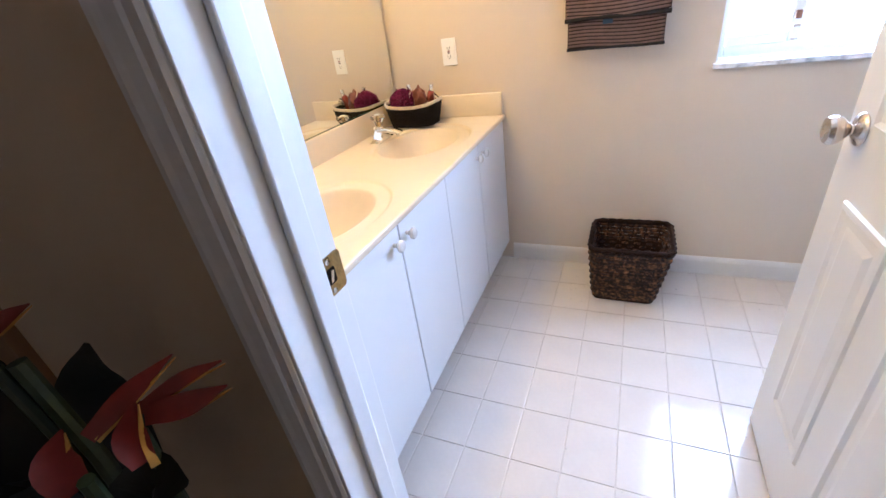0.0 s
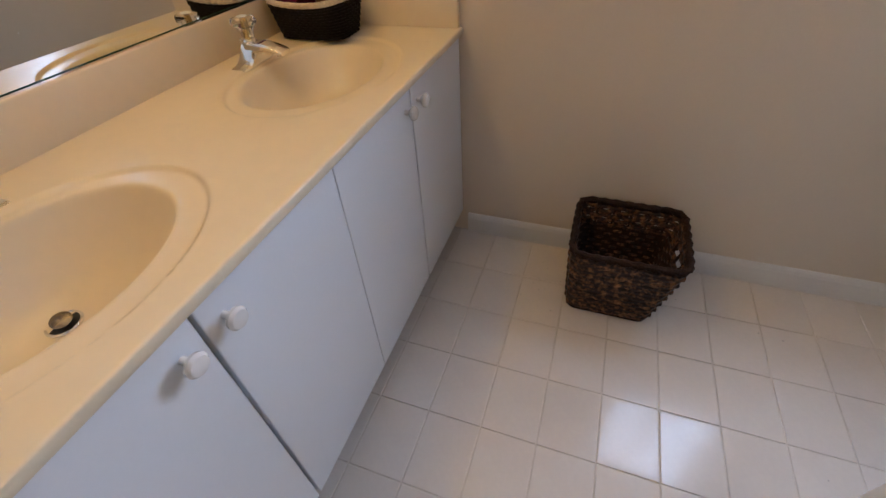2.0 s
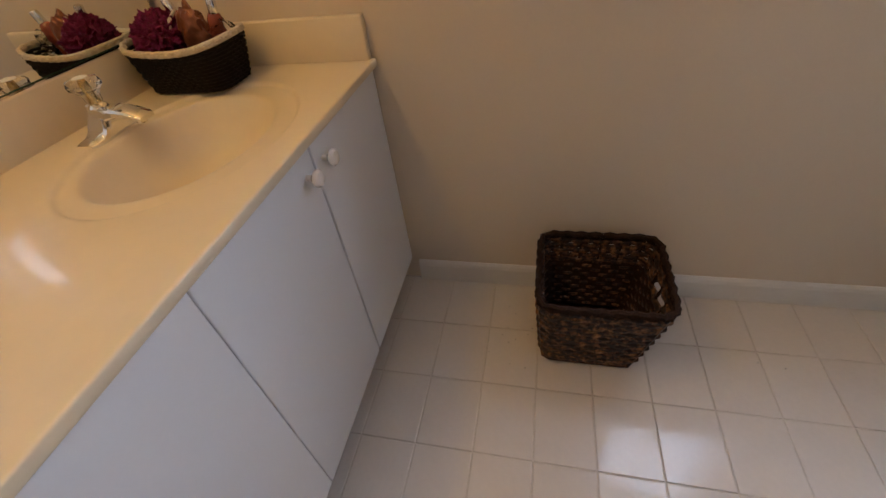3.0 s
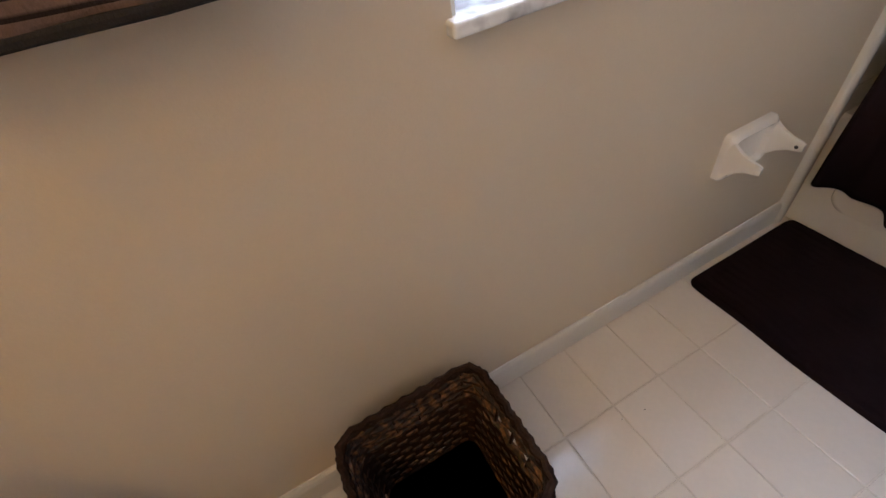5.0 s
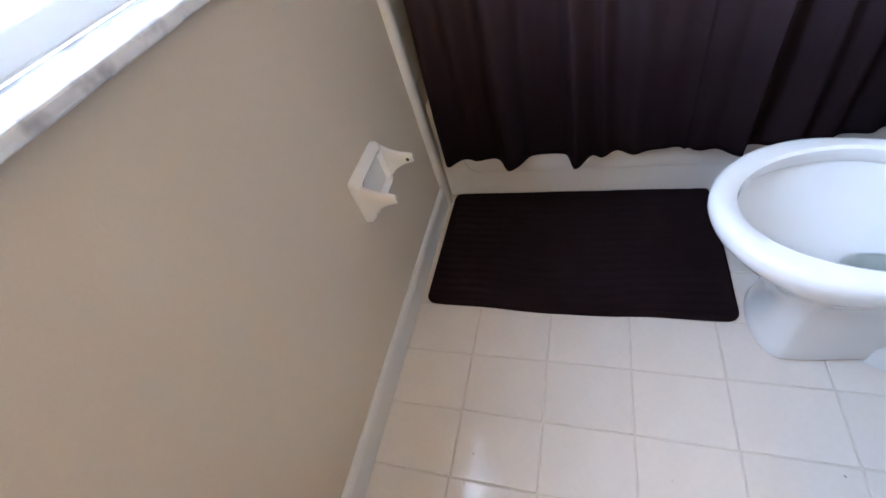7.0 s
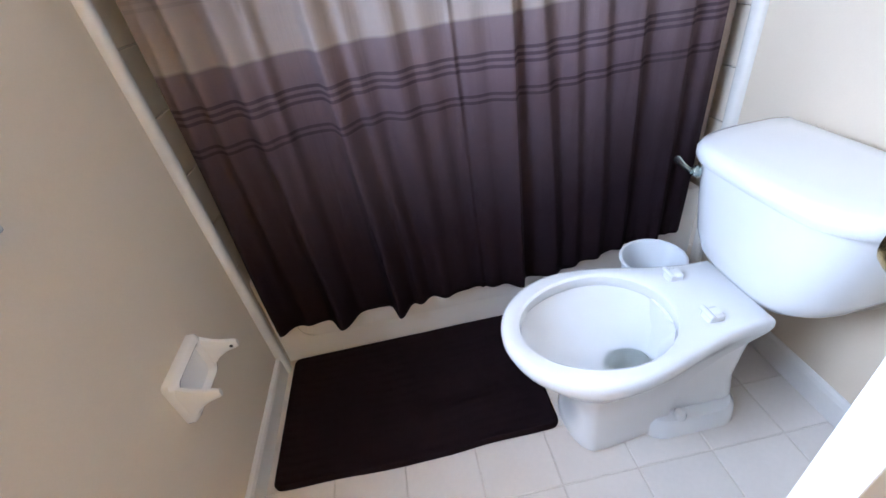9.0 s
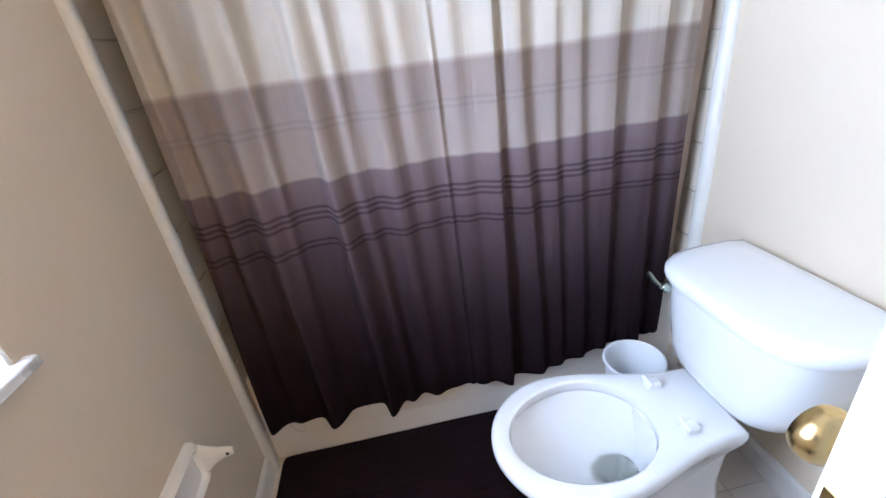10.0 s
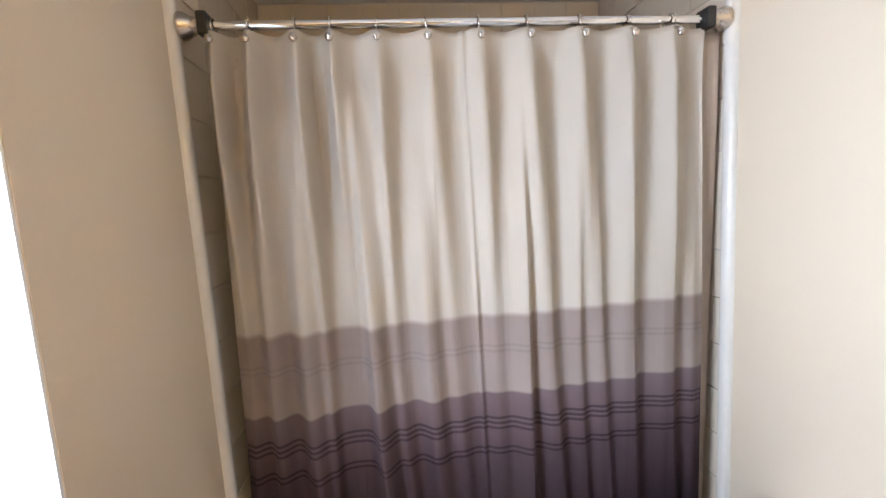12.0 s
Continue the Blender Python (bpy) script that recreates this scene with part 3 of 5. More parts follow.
ct = thing("countertop", (-0.41, 0.04, ZT), "cream cultured-marble vanity top with two moulded oval basins", "countertop")
part("top", counter_mesh(), M_COUNTER, ct, "", True)
part("backsplash", box(XM + 0.001, XM + 0.024, CY0, YB - 0.022, ZT - 0.002, 0.886, 0.005, 3), M_COUNTER, ct, "", True)
part("side_splash", box(XM + 0.002, CX1 - 0.004, YB - 0.021, YB - 0.001, ZT - 0.002, 0.886, 0.005, 3), M_COUNTER, ct, "", True)
for sx, sy in SINKS:
    dx = sx - 0.042
    zb = counter_height(dx, sy) + 0.001
    dr = part("drain", lathe([(0.0255, -0.003), (0.027, 0.001), (0.0255, 0.003), (0.0225, 0.002), (0.0215, -0.002)], (dx, sy, zb), 'Z', 32, cap0=False, cap1=False), M_CHROME, ct, "chrome basin drain with a dark throat", True)
    part("drain_hole", lathe([(0.0225, 0.0004), (0.001, 0.0002)], (dx, sy, zb), 'Z', 28), M_DARKHOLE, dr)
    st = lathe([(0.003, -0.004), (0.003, 0.006), (0.015, 0.008), (0.0155, 0.010), (0.012, 0.012), (0.002, 0.013)], (0, 0, 0), 'Z', 24)
    bmesh.ops.transform(st, matrix=pose(dx - 0.002, sy + 0.001, zb, 6, 14, 0), verts=st.verts)
    part("stopper", st, M_DULLCHROME, dr, "tilted chrome pop-up stopper", True)


def faucet(y):
    fx, fz = -0.595, ZT - 0.0075
    f = thing("faucet", (fx, y, fz), "chrome centerset faucet with a clear acrylic knob handle", "faucet", "vanity faucets")
    # flat base plate with cut ends, rising in an arch to the hub
    rings = []
    for v, h, w in ((-1, 0.004, 0.018), (-0.97, 0.009, 0.021), (-0.62, 0.012, 0.024), (-0.48, 0.020, 0.024), (-0.30, 0.040, 0.022), (-0.14, 0.052, 0.021),
                    (0.14, 0.052, 0.021), (0.30, 0.040, 0.022), (0.48, 0.020, 0.024), (0.62, 0.012, 0.024), (0.97, 0.009, 0.021), (1, 0.004, 0.018)):
        yy = y + v * 0.078
        rings.append([(fx - w, yy, fz), (fx - w, yy, fz + h * 0.7), (fx - w * 0.8, yy, fz + h), (fx + w * 0.8, yy, fz + h), (fx + w, yy, fz + h * 0.7), (fx + w, yy, fz)])
    part("base", loft(rings), M_CHROME, f, "", True)
    part("hub", lathe([(0.020, 0.045), (0.019, 0.057), (0.015, 0.061), (0.010, 0.064)], (fx, y, fz), 'Z', 24), M_CHROME, f, "", True)
    sp_rings = []
    for d, hw, zt, th in ((-0.004, 0.023, 0.053, 0.030), (0.020, 0.023, 0.055, 0.022), (0.048, 0.0225, 0.054, 0.016), (0.074, 0.022, 0.049, 0.013), (0.096, 0.0215, 0.042, 0.012), (0.104, 0.019, 0.037, 0.008)):
        sp_rings.append([(fx + d, y + a * hw, fz + zt - b * th) for a, b in ((-1, 0.85), (-0.85, 1), (0.85, 1), (1, 0.85), (1, 0.25), (0.8, 0), (-0.8, 0), (-1, 0.25))])
    sp_ = part("spout", loft(sp_rings), M_CHROME, f, "", True)
    part("aerator", lathe([(0.010, -0.014), (0.011, -0.012), (0.011, 0.002)], (fx + 0.086, y, fz + 0.036), 'Z', 16), M_CHROME, sp_)
    # ten-sided clear knob that widens upwards to a flat top
    h = part("handle", lathe([(0.013, 0.064), (0.015, 0.068), (0.0165, 0.080), (0.022, 0.088), (0.0310, 0.096), (0.0320, 0.104), (0.0285, 0.110), (0.012, 0.1125)], (fx, y, fz), 'Z', 10), M_ACRYL, f, "clear faceted acrylic knob handle")
    part("handle_cap", lathe([(0.0135, 0.1125), (0.0135, 0.1142), (0.008, 0.1158)], (fx, y, fz), 'Z', 20), M_PLATE, h, "cream button on the knob")
    part("handle_stem", lathe([(0.009, 0.064), (0.007, 0.072), (0.006, 0.1115)], (fx, y, fz), 'Z', 14), M_BRASS, h, "brass stem inside the knob")
    part("lift_rod", tube([(fx - 0.027, y, fz + 0.004), (fx - 0.027, y, fz + 0.050)], 0.0026, 8), M_CHROME, f)
    part("lift_knob", lathe([(0.003, 0.048), (0.0055, 0.051), (0.0055, 0.057), (0.002, 0.060)], (fx - 0.027, y, fz), 'Z', 12), M_CHROME, f, "", True)
    return f


for sx, sy in SINKS:
    faucet(sy + 0.030)

# mirror
mr = thing("wall_mirror_sheet", (XM, 0.03, 0.89), "large frameless mirror sheet above the vanity backsplash", "mirror")
part("edge", box(XM + 0.002, XM + 0.0075, -0.71, YB - 0.022, 0.890, 1.98), M_MIREDGE, mr, "dark green glass edge")
part("glass", box(XM + 0.0078, XM + 0.0086, -0.708, YB - 0.024, 0.892, 1.978), M_MIRROR, mr)
part("channel", box(XM + 0.001, XM + 0.012, -0.71, YB - 0.022, 0.8865, 0.8895), M_CHROME, mr, "thin chrome channel under the mirror")

bm = bmesh.new()
for k in range(50):
    yy, zz = random.gauss(-0.22, 0.16), 0.93 + abs(random.gauss(0.0, 0.16))
    r = random.uniform(0.0005, 0.0015)
    lathe([(r, 0.0087), (r * 0.6, 0.0093)], (XM, max(-0.68, yy), zz), 'X', 7, bm=bm)
part("water_spots", bm, M_TRIM, mr, "dried white water spots")["kind"] = "stuff"
mr.matrix_world = pose(XM, -0.71, 0.89, 0, 0.6, -0.72) @ pose(-XM - 0.004, 0.71, -0.89) @ mr.matrix_world

# lamp bar over the mirror
vl = thing("vanity_light", (XM, 0.04, 2.06), "brass vanity light bar with three lit globes above the mirror", "wall lamp")
part("bar", box(XM + 0.001, XM + 0.03, -0.42, 0.50, 2.01, 2.11, 0.006), M_BRASS, vl)
for y in (-0.26, 0.04, 0.34):
    part("socket", lathe([(0.028, 0.03), (0.028, 0.075), (0.02, 0.08)], (XM, y, 2.06), 'X', 20), M_BRASS, vl)
    g = part("globe", lathe([(0.012, -0.046), (0.03, -0.036), (0.044, -0.015), (0.046, 0.0), (0.044, 0.015), (0.03, 0.036), (0.012, 0.046)], (-0.54, y, 2.06), 'X', 24), M_BULB, vl, "glowing warm white globe", True)
    g.visible_shadow = False

# outlet
ol = thing("wall_outlet", (-0.374, YB, 1.075), "ivory plastic wall outlet plate with two sockets and test buttons", "outlet")
part("plate", box(-0.409, -0.339, YB - 0.006, YB - 0.0005, 1.018, 1.132, 0.002), M_PLATE, ol)
part("face", box(-0.391, -0.357, YB - 0.0085, YB - 0.0062, 1.042, 1.108, 0.001), M_PLATE, ol)
for zc in (1.057, 1.093):
    for dx, hh in ((-0.006, 0.004), (0.006, 0.0048)):
        part("slot", box(-0.374 + dx - 0.0012, -0.374 + dx + 0.0012, YB - 0.0092, YB - 0.0086, zc - hh, zc + hh), M_DARKHOLE, ol)
    part("ground_hole", lathe([(0.0022, -0.0092), (0.0022, -0.0086)], (-0.374, YB, zc - 0.009), 'Y', 10), M_DARKHOLE, ol)
for zc, mt in ((1.0715, M_BLACK), (1.0785, M_PETAL)):
    part("button", box(-0.380, -0.368, YB - 0.0098, YB - 0.0086, zc - 0.0025, zc + 0.0025), mt, ol, "small test button")

# toothbrush holder at the near end of the counter
HX, HY = -0.655, -0.640
th = thing("toothbrush_holder", (HX, HY, ZT), "dark brown oval toothbrush holder with a cream slotted top", "toothbrush holder")


def oval(hx, hy, z, n=28, lobe=0.0):
    return [(HX + hx * (1 + lobe * math.cos(8 * a)) * math.cos(a), HY + hy * (1 + lobe * math.cos(8 * a)) * math.sin(a), ZT + z) for a in [2 * math.pi * k / n for k in range(n)]]


part("cup", loft([oval(0.026, 0.042, 0.0005), oval(0.028, 0.044, 0.004), oval(0.029, 0.045, 0.092), oval(0.027, 0.043, 0.096)]), material("dark_brown_glaze", (0.030, 0.014, 0.009), 0.35, var=0.25, bump=0.05), th, "dark brown cup", True)
top_ = part("top", loft([oval(0.030, 0.046, 0.0965, lobe=0.03), oval(0.033, 0.050, 0.100, lobe=0.05), oval(0.032, 0.049, 0.106, lobe=0.05), oval(0.022, 0.038, 0.109)]), M_BONE, th, "cream scalloped top", True)
for dy in (-0.022, 0.0, 0.022):
    part("slot", box(HX - 0.010, HX + 0.010, HY + dy - 0.004, HY + dy + 0.004, ZT + 0.1085, ZT + 0.1096, 0.0004), M_DARKHOLE, top_)
tb = thing("toothbrush", (HX - 0.004, HY - 0.022, ZT + 0.03), "white toothbrush with a red stripe standing in the holder", "toothbrush")
part("handle", tube([(HX + 0.001, HY - 0.022, ZT + 0.030), (HX - 0.003, HY - 0.022, ZT + 0.112), (HX - 0.006, HY - 0.026, ZT + 0.150), (HX - 0.008, HY - 0.028, ZT + 0.185)], [0.0045, 0.0045, 0.0030, 0.0045], 10), M_VINYL, tb, "", True)
part("bristles", box(HX - 0.006, HX + 0.008, HY - 0.032, HY - 0.023, ZT + 0.163, ZT + 0.187, 0.001), M_VINYL, tb, "white bristles")
part("stripe", box(HX + 0.0085, HX + 0.0095, HY - 0.032, HY - 0.023, ZT + 0.168, ZT + 0.178), M_PETAL, tb, "red bristle stripe")


# ---- woven baskets ----
def ring_path(cx, cy, hx, hy, r, z, n, wob, phase, swell=None):
    """Points round a rounded rectangle, weaving in and out."""
    base = rounded_rect(cx, cy, hx, hy, r, z, 6)
    pts = [Vector(p) for p in base]
    cum = [0.0]
    for a, b in zip(pts, pts[1:] + pts[:1]):
        cum.append(cum[-1] + (b - a).length)
    out = []
    for k in range(n):
        s = cum[-1] * k / n
        i = max(j for j in range(len(pts)) if cum[j] <= s + 1e-9)
        a, b = pts[i], pts[(i + 1) % len(pts)]
        p = a.lerp(b, (s - cum[i]) / max(1e-9, cum[i + 1] - cum[i]))
        d = Vector((p.x - cx, p.y - cy, 0)).normalized()
        p = p + d * (wob if (k + phase) % 2 else -wob)
        if swell:
            p.z += swell(p.x, p.y)
        out.append(p)
    return out


def wicker_waste_basket():
    cx, cy = 0.452, 0.612
    w = thing("wicker_basket", (cx, cy, 0), "dark brown woven wicker waste basket, open and flared, on the tiles", "basket")
    H, rows, n = 0.262, 15, 40

    def half(t):
        return 0.128 + 0.034 * t, 0.112 + 0.031 * t, 0.03 + 0.01 * t

    def off(t):
        return cx - 0.007 + 0.015 * t, cy - 0.001 - 0.003 * t

    for i in range(rows):
        t = (i + 0.5) / rows
        hx, hy, r = half(t)
        ox, oy = off(t)
        z = 0.012 + H * t * 0.97
        path = ring_path(ox, oy, hx, hy, r, z, n, 0.0032, i % 2)
        if i in (11, 12):
            cut = [k for k, p in enumerate(path) if p.x > ox + hx * 0.85 and abs(p.y - oy) < 0.042]
            k0 = next(k for k in cut if (k + 1) % n not in cut)
            path = [path[(k0 + q) % n] for q in range(1, n) if (k0 + q) % n not in cut]
            part("strand", tube(path, 0.0088, 6), M_WICKER, w, "", True)
        else:
            part("strand", tube(path, 0.0088, 6, closed=True), M_WICKER, w, "", True)
    for k in range(n // 2):
        pts = []
        for t in (0.0, 0.35, 0.7, 1.0):
            hx, hy, r = half(t)
            ox, oy = off(t)
            p = ring_path(ox, oy, hx - 0.002, hy - 0.002, r, 0.008 + H * t, n, 0.0, 0)[2 * k]
            pts.append(p)
        part("stake", tube(pts, 0.0042, 5), M_WICKERRIM, w)
    hx, hy, r = half(1.0)
    ox, oy = off(1.0)
    for q in range(3):
        part("rim", tube(ring_path(ox, oy, hx + 0.001, hy + 0.001, r, H + 0.012 + 0.007 * (q % 2), 60, 0.003, q % 2), 0.0085, 7, closed=True), M_WICKERRIM, w, "thick braided rim", True)
    inner = []
    for t in (0.0, 0.35, 0.68):
        hx, hy, r = half(t)
        ox, oy = off(t)
        inner.append(rounded_rect(ox, oy, hx - 0.007, hy - 0.007, r, 0.012 + H * t))
    part("lining", loft(inner, cap1=False), M_WICKERRIM, w)
    hx, hy, r = half(0.0)
    part("base", loft([rounded_rect(cx - 0.007, cy - 0.001, hx, hy, r, z) for z in (0.0, 0.012)]), M_WICKERRIM, w)
    return w


wicker_waste_basket()


def gift_basket():
    cx, cy, z0 = -0.532, 0.668, ZT - 0.0005
    g = thing("gift_basket", (cx, cy, z0), "black woven reed basket with cream cord rim on vanity top", "basket")
    rows, n, H = 12, 60, 0.084

    def swell(x, y):
        return 0.018 * ((x - cx) / 0.14) ** 2

    for i in range(rows):
        t = (i + 0.5) / rows
        part("strand", tube(ring_path(cx, cy, 0.102 + 0.026 * t, 0.064 + 0.016 * t, 0.035 + 0.02 * t, z0 + 0.004 + H * t, n, 0.0022, i % 2, (lambda x, y, t=t: swell(x, y) * t)), 0.0044, 6, closed=True), M_BASKET, g, "", True)
    for q in range(2):
        part("rim", tube(ring_path(cx, cy, 0.129, 0.081, 0.055, z0 + H + 0.008 + 0.005 * q, 64, 0.002, q, swell), 0.0052, 7, closed=True), M_CORD, g, "cream twisted cord rim", True)
    part("lining", loft([rounded_rect(cx, cy, 0.095 + 0.027 * t, 0.057 + 0.016 * t, 0.03 + 0.02 * t, z0 + 0.004 + H * t) for t in (0, 0.5, 0.96)], cap1=False), M_BASKET, g)
    return g


gift_basket()


def crumple(at, radii, amount, freq, sub, seed):
    bm = bmesh.new()
    bmesh.ops.create_icosphere(bm, subdivisions=sub, radius=1.0)
    o = Vector((seed, seed * 1.7, -seed))
    for v in bm.verts:
        d = v.co.normalized()
        s = 1 + amount * noise.noise(d * freq + o) + amount * 0.6 * noise.noise(d * freq * 2.7 + o)
        v.co = Vector((d.x * radii[0] * s + at[0], d.y * radii[1] * s + at[1], d.z * radii[2] * s + at[2]))
    return bm


tagged(part("bath_puff", crumple((-0.582, 0.664, ZT + 0.106), (0.058, 0.056, 0.056), 0.30, 7.5, 5, 3.0), M_LOOFAH, None, "", True), "plum purple mesh bath puff in the basket", "bath puff")
po = thing("gift_pouch", (-0.515, 0.690, ZT + 0.09), "shiny bronze brown pouch with a cream ribbon in the basket", "pouch")
part("pouch", crumple((-0.502, 0.680, ZT + 0.108), (0.036, 0.028, 0.058), 0.20, 2.6, 4, 7.0), M_POUCH, po, "", True)
part("ribbon", tube([(-0.548, 0.655, ZT + 0.075), (-0.545, 0.650, ZT + 0.11), (-0.535, 0.655, ZT + 0.145), (-0.528, 0.675, ZT + 0.160)], 0.0035, 6), M_CORD, po, "cream ribbon")


def bottle(at, tilt):
    b = thing("lotion_bottle", at, "slim amber lotion bottle with a silver cap in the basket", "bottle", "bottles in the gift basket")
    prof = [(0.014, 0.0), (0.017, 0.004), (0.017, 0.075), (0.013, 0.086), (0.008, 0.090)]
    body = part("bottle_body", lathe(prof, at, 'Z', 20), M_BOTTLE, b, "", True)
    part("cap", lathe([(0.0095, 0.089), (0.010, 0.092), (0.010, 0.114), (0.008, 0.117)], at, 'Z', 18), M_SILVER, b, "shiny silver cap", True)
    b.matrix_world = b.matrix_world @ pose(0, 0, 0, *tilt)
    return b


bottle((-0.535, 0.708, ZT + 0.066), (6, -12, 0))
bottle((-0.460, 0.690, ZT + 0.062), (4, 14, 0))
tagged(part("cellophane_wrap", crumple((-0.432, 0.682, ZT + 0.105), (0.026, 0.030, 0.030), 0.55, 3.2, 3, 12.0), M_CELLO), "crumpled clear cellophane wrap at the basket end", "wrapping")

# ---- towel on its bar ----
bar = thing("towel_bar", (0.335, YB - 0.04, 1.42), "chrome towel bar fixed to the back wall", "towel bar")
part("rail", tube([(0.06, YB - 0.040, 1.42), (0.61, YB - 0.040, 1.42)], 0.009, 14), M_CHROME, bar, "", True)
for x in (0.07, 0.60):
    part("post", lathe([(0.024, -0.001), (0.024, -0.010), (0.012, -0.016), (0.011, -0.032), (0.014, -0.040), (0.012, -0.052)], (x, YB, 1.42), 'Y', 20), M_CHROME, bar, "", True)


def hanging_cloth(x0, x1, z_front, z_back, thick, y_bar, r, seed, flare=0.0):
    """Cloth over a bar: front fall, bend, back fall."""
    bm = bmesh.new()
    uvl = bm.loops.layers.uv.new("UVMap")
    path = []
    n = 26
    for k in range(n + 1):
        path.append((-r, z_front + (1.42 - z_front) * k / n))
    for k in range(1, 8):
        a = math.pi * k / 8
        path.append((-r * math.cos(a), 1.42 + r * math.sin(a)))
    for k in range(9):
        path.append((r, 1.42 - (1.42 - z_back) * k / 8))
    m = 24
    cum = [0.0]
    for a, b in zip(path, path[1:]):
        cum.append(cum[-1] + math.hypot(b[0] - a[0], b[1] - a[1]))
    rows = []
    for i, (dy, z) in enumerate(path):
        row = []
        for j in range(m + 1):
            u = j / m
            drop = max(0.0, 1.42 - z)
            x = x0 + (x1 - x0) * u + flare * (u - 0.5) * drop
            wave = 0.006 * math.sin(u * 9 + seed) * min(1, drop * 4) + 0.004 * noise.noise(Vector((u * 4, z * 5, seed)))
            row.append(bm.verts.new((x, y_bar + dy - abs(wave) * (1 if dy < 0 else -0.2), z + 0.006 * math.sin(u * 5 + seed) * min(1, drop * 3))))
        rows.append(row)
    for i in range(len(path) - 1):
        for j in range(m):
            f = bm.faces.new((rows[i][j], rows[i][j + 1], rows[i + 1][j + 1], rows[i + 1][j]))
            for lp, (a, b) in zip(f.loops, ((i, j), (i, j + 1), (i + 1, j + 1), (i + 1, j))):
                lp[uvl].uv = (b / m, cum[a])
    return bm


tw = thing("bath_towel", (0.335, YB - 0.040, 1.03), "brown ribbed bath towel with dark hems hung over the bar", "towel")
o = part("cloth", hanging_cloth(0.160, 0.508, 1.036, 1.10, 0.006, YB - 0.040, 0.013, 1.0), M_TOWEL, tw, "", True)
sm = o.modifiers.new("thickness", 'SOLIDIFY')
sm.thickness, sm.offset = 0.006, 0
part("hem", tube([(0.157, YB - 0.057, 1.034 + 0.003 * math.sin(1)), (0.25, YB - 0.059, 1.037), (0.335, YB - 0.057, 1.035), (0.42, YB - 0.059, 1.032), (0.511, YB - 0.057, 1.032)], 0.0055, 8), M_TOWELTRIM, tw, "dark hem", True)
ht = thing("hand_towel", (0.335, YB - 0.040, 1.14), "dark brown ribbed hand towel folded over the bath towel", "towel")
o = part("cloth", hanging_cloth(0.152, 0.520, 1.142, 1.18, 0.006, YB - 0.041, 0.024, 2.3), M_TOWEL, ht, "", True)
sm = o.modifiers.new("thickness", 'SOLIDIFY')
sm.thickness, sm.offset = 0.008, 0
part("hem", tube([(0.150, YB - 0.068, 1.141), (0.25, YB - 0.070, 1.144), (0.335, YB - 0.068, 1.141), (0.42, YB - 0.070, 1.138), (0.522, YB - 0.068, 1.137)], 0.008, 8), M_TOWELTRIM, ht, "dark rolled hem", True)
part("tag", box(0.29, 0.325, YB - 0.066, YB - 0.064, 1.118, 1.134), material("blue_tag", (0.02, 0.05, 0.08), 0.7), ht, "small dark blue tag")


# ---- paper holder ----
def paper_holder():
    p = thing("paper_holder", (1.425, YB, 0.450), "off-white ceramic toilet paper holder without its roller", "toilet paper holder")
    xc, zc = 1.425, 0.450
    rings = []
    for d, hx, hz, r in ((0.0, 0.081, 0.063, 0.012), (0.014, 0.081, 0.063, 0.014), (0.022, 0.076, 0.058, 0.016), (0.026, 0.068, 0.051, 0.016), (0.023, 0.062, 0.046, 0.018), (0.012, 0.057, 0.041, 0.018), (0.008, 0.040, 0.028, 0.018)):
        rings.append([(x, YB - 0.0005 - d, z) for x, z, _ in rounded_rect(xc, zc, hx, hz, r, 0)])
    part("plate", loft(rings), M_BONE, p, "", True)
    for s in (-1, 1):
        arm = []
        for d, z, hz in ((0.012, 0.0, 0.057), (0.028, 0.004, 0.040), (0.046, 0.007, 0.026), (0.068, 0.009, 0.016), (0.090, 0.010, 0.013), (0.098, 0.010, 0.009)):
            w = 0.0085 if d < 0.09 else 0.005
            arm.append([(xc + s * 0.071 + a * w, YB - d, zc + z + b * hz) for a, b in ((-1, -0.6), (-0.5, -1), (0.5, -1), (1, -0.6), (1, 0.6), (0.5, 1), (-0.5, 1), (-1, 0.6))])
        a = part("arm", loft(arm), M_BONE, p, "", True)
        part("roller_hole", lathe([(0.0045, -0.0002), (0.0045, 0.0006)], (xc + s * 0.0625 - (0.0004 if s > 0 else 0.0002), YB - 0.085, zc + 0.010), 'X', 12), M_DARKHOLE, a)
    return p


paper_holder()


# ---- toilet ----
TX = 1.383


def bowl_outline(hw, yf, yb, hwb, z, yc=-0.115, n=14, m=7):
    half = []
    for k in range(n + 1):
        a = math.pi / 2 * k / n
        half.append((hw * math.sin(a), yc + (yf - yc) * math.cos(a)))
    for k in range(1, m + 1):
        u = k / m
        half.append((hwb + (hw - hwb) * (0.5 + 0.5 * math.cos(math.pi * min(1, u * 1.05))), yc + (yb - yc) * u))
    right = [(TX + x, y, z) for x, y in half]
    left = [(TX - x, y, z) for x, y in reversed(half[1:])]
    return right + left


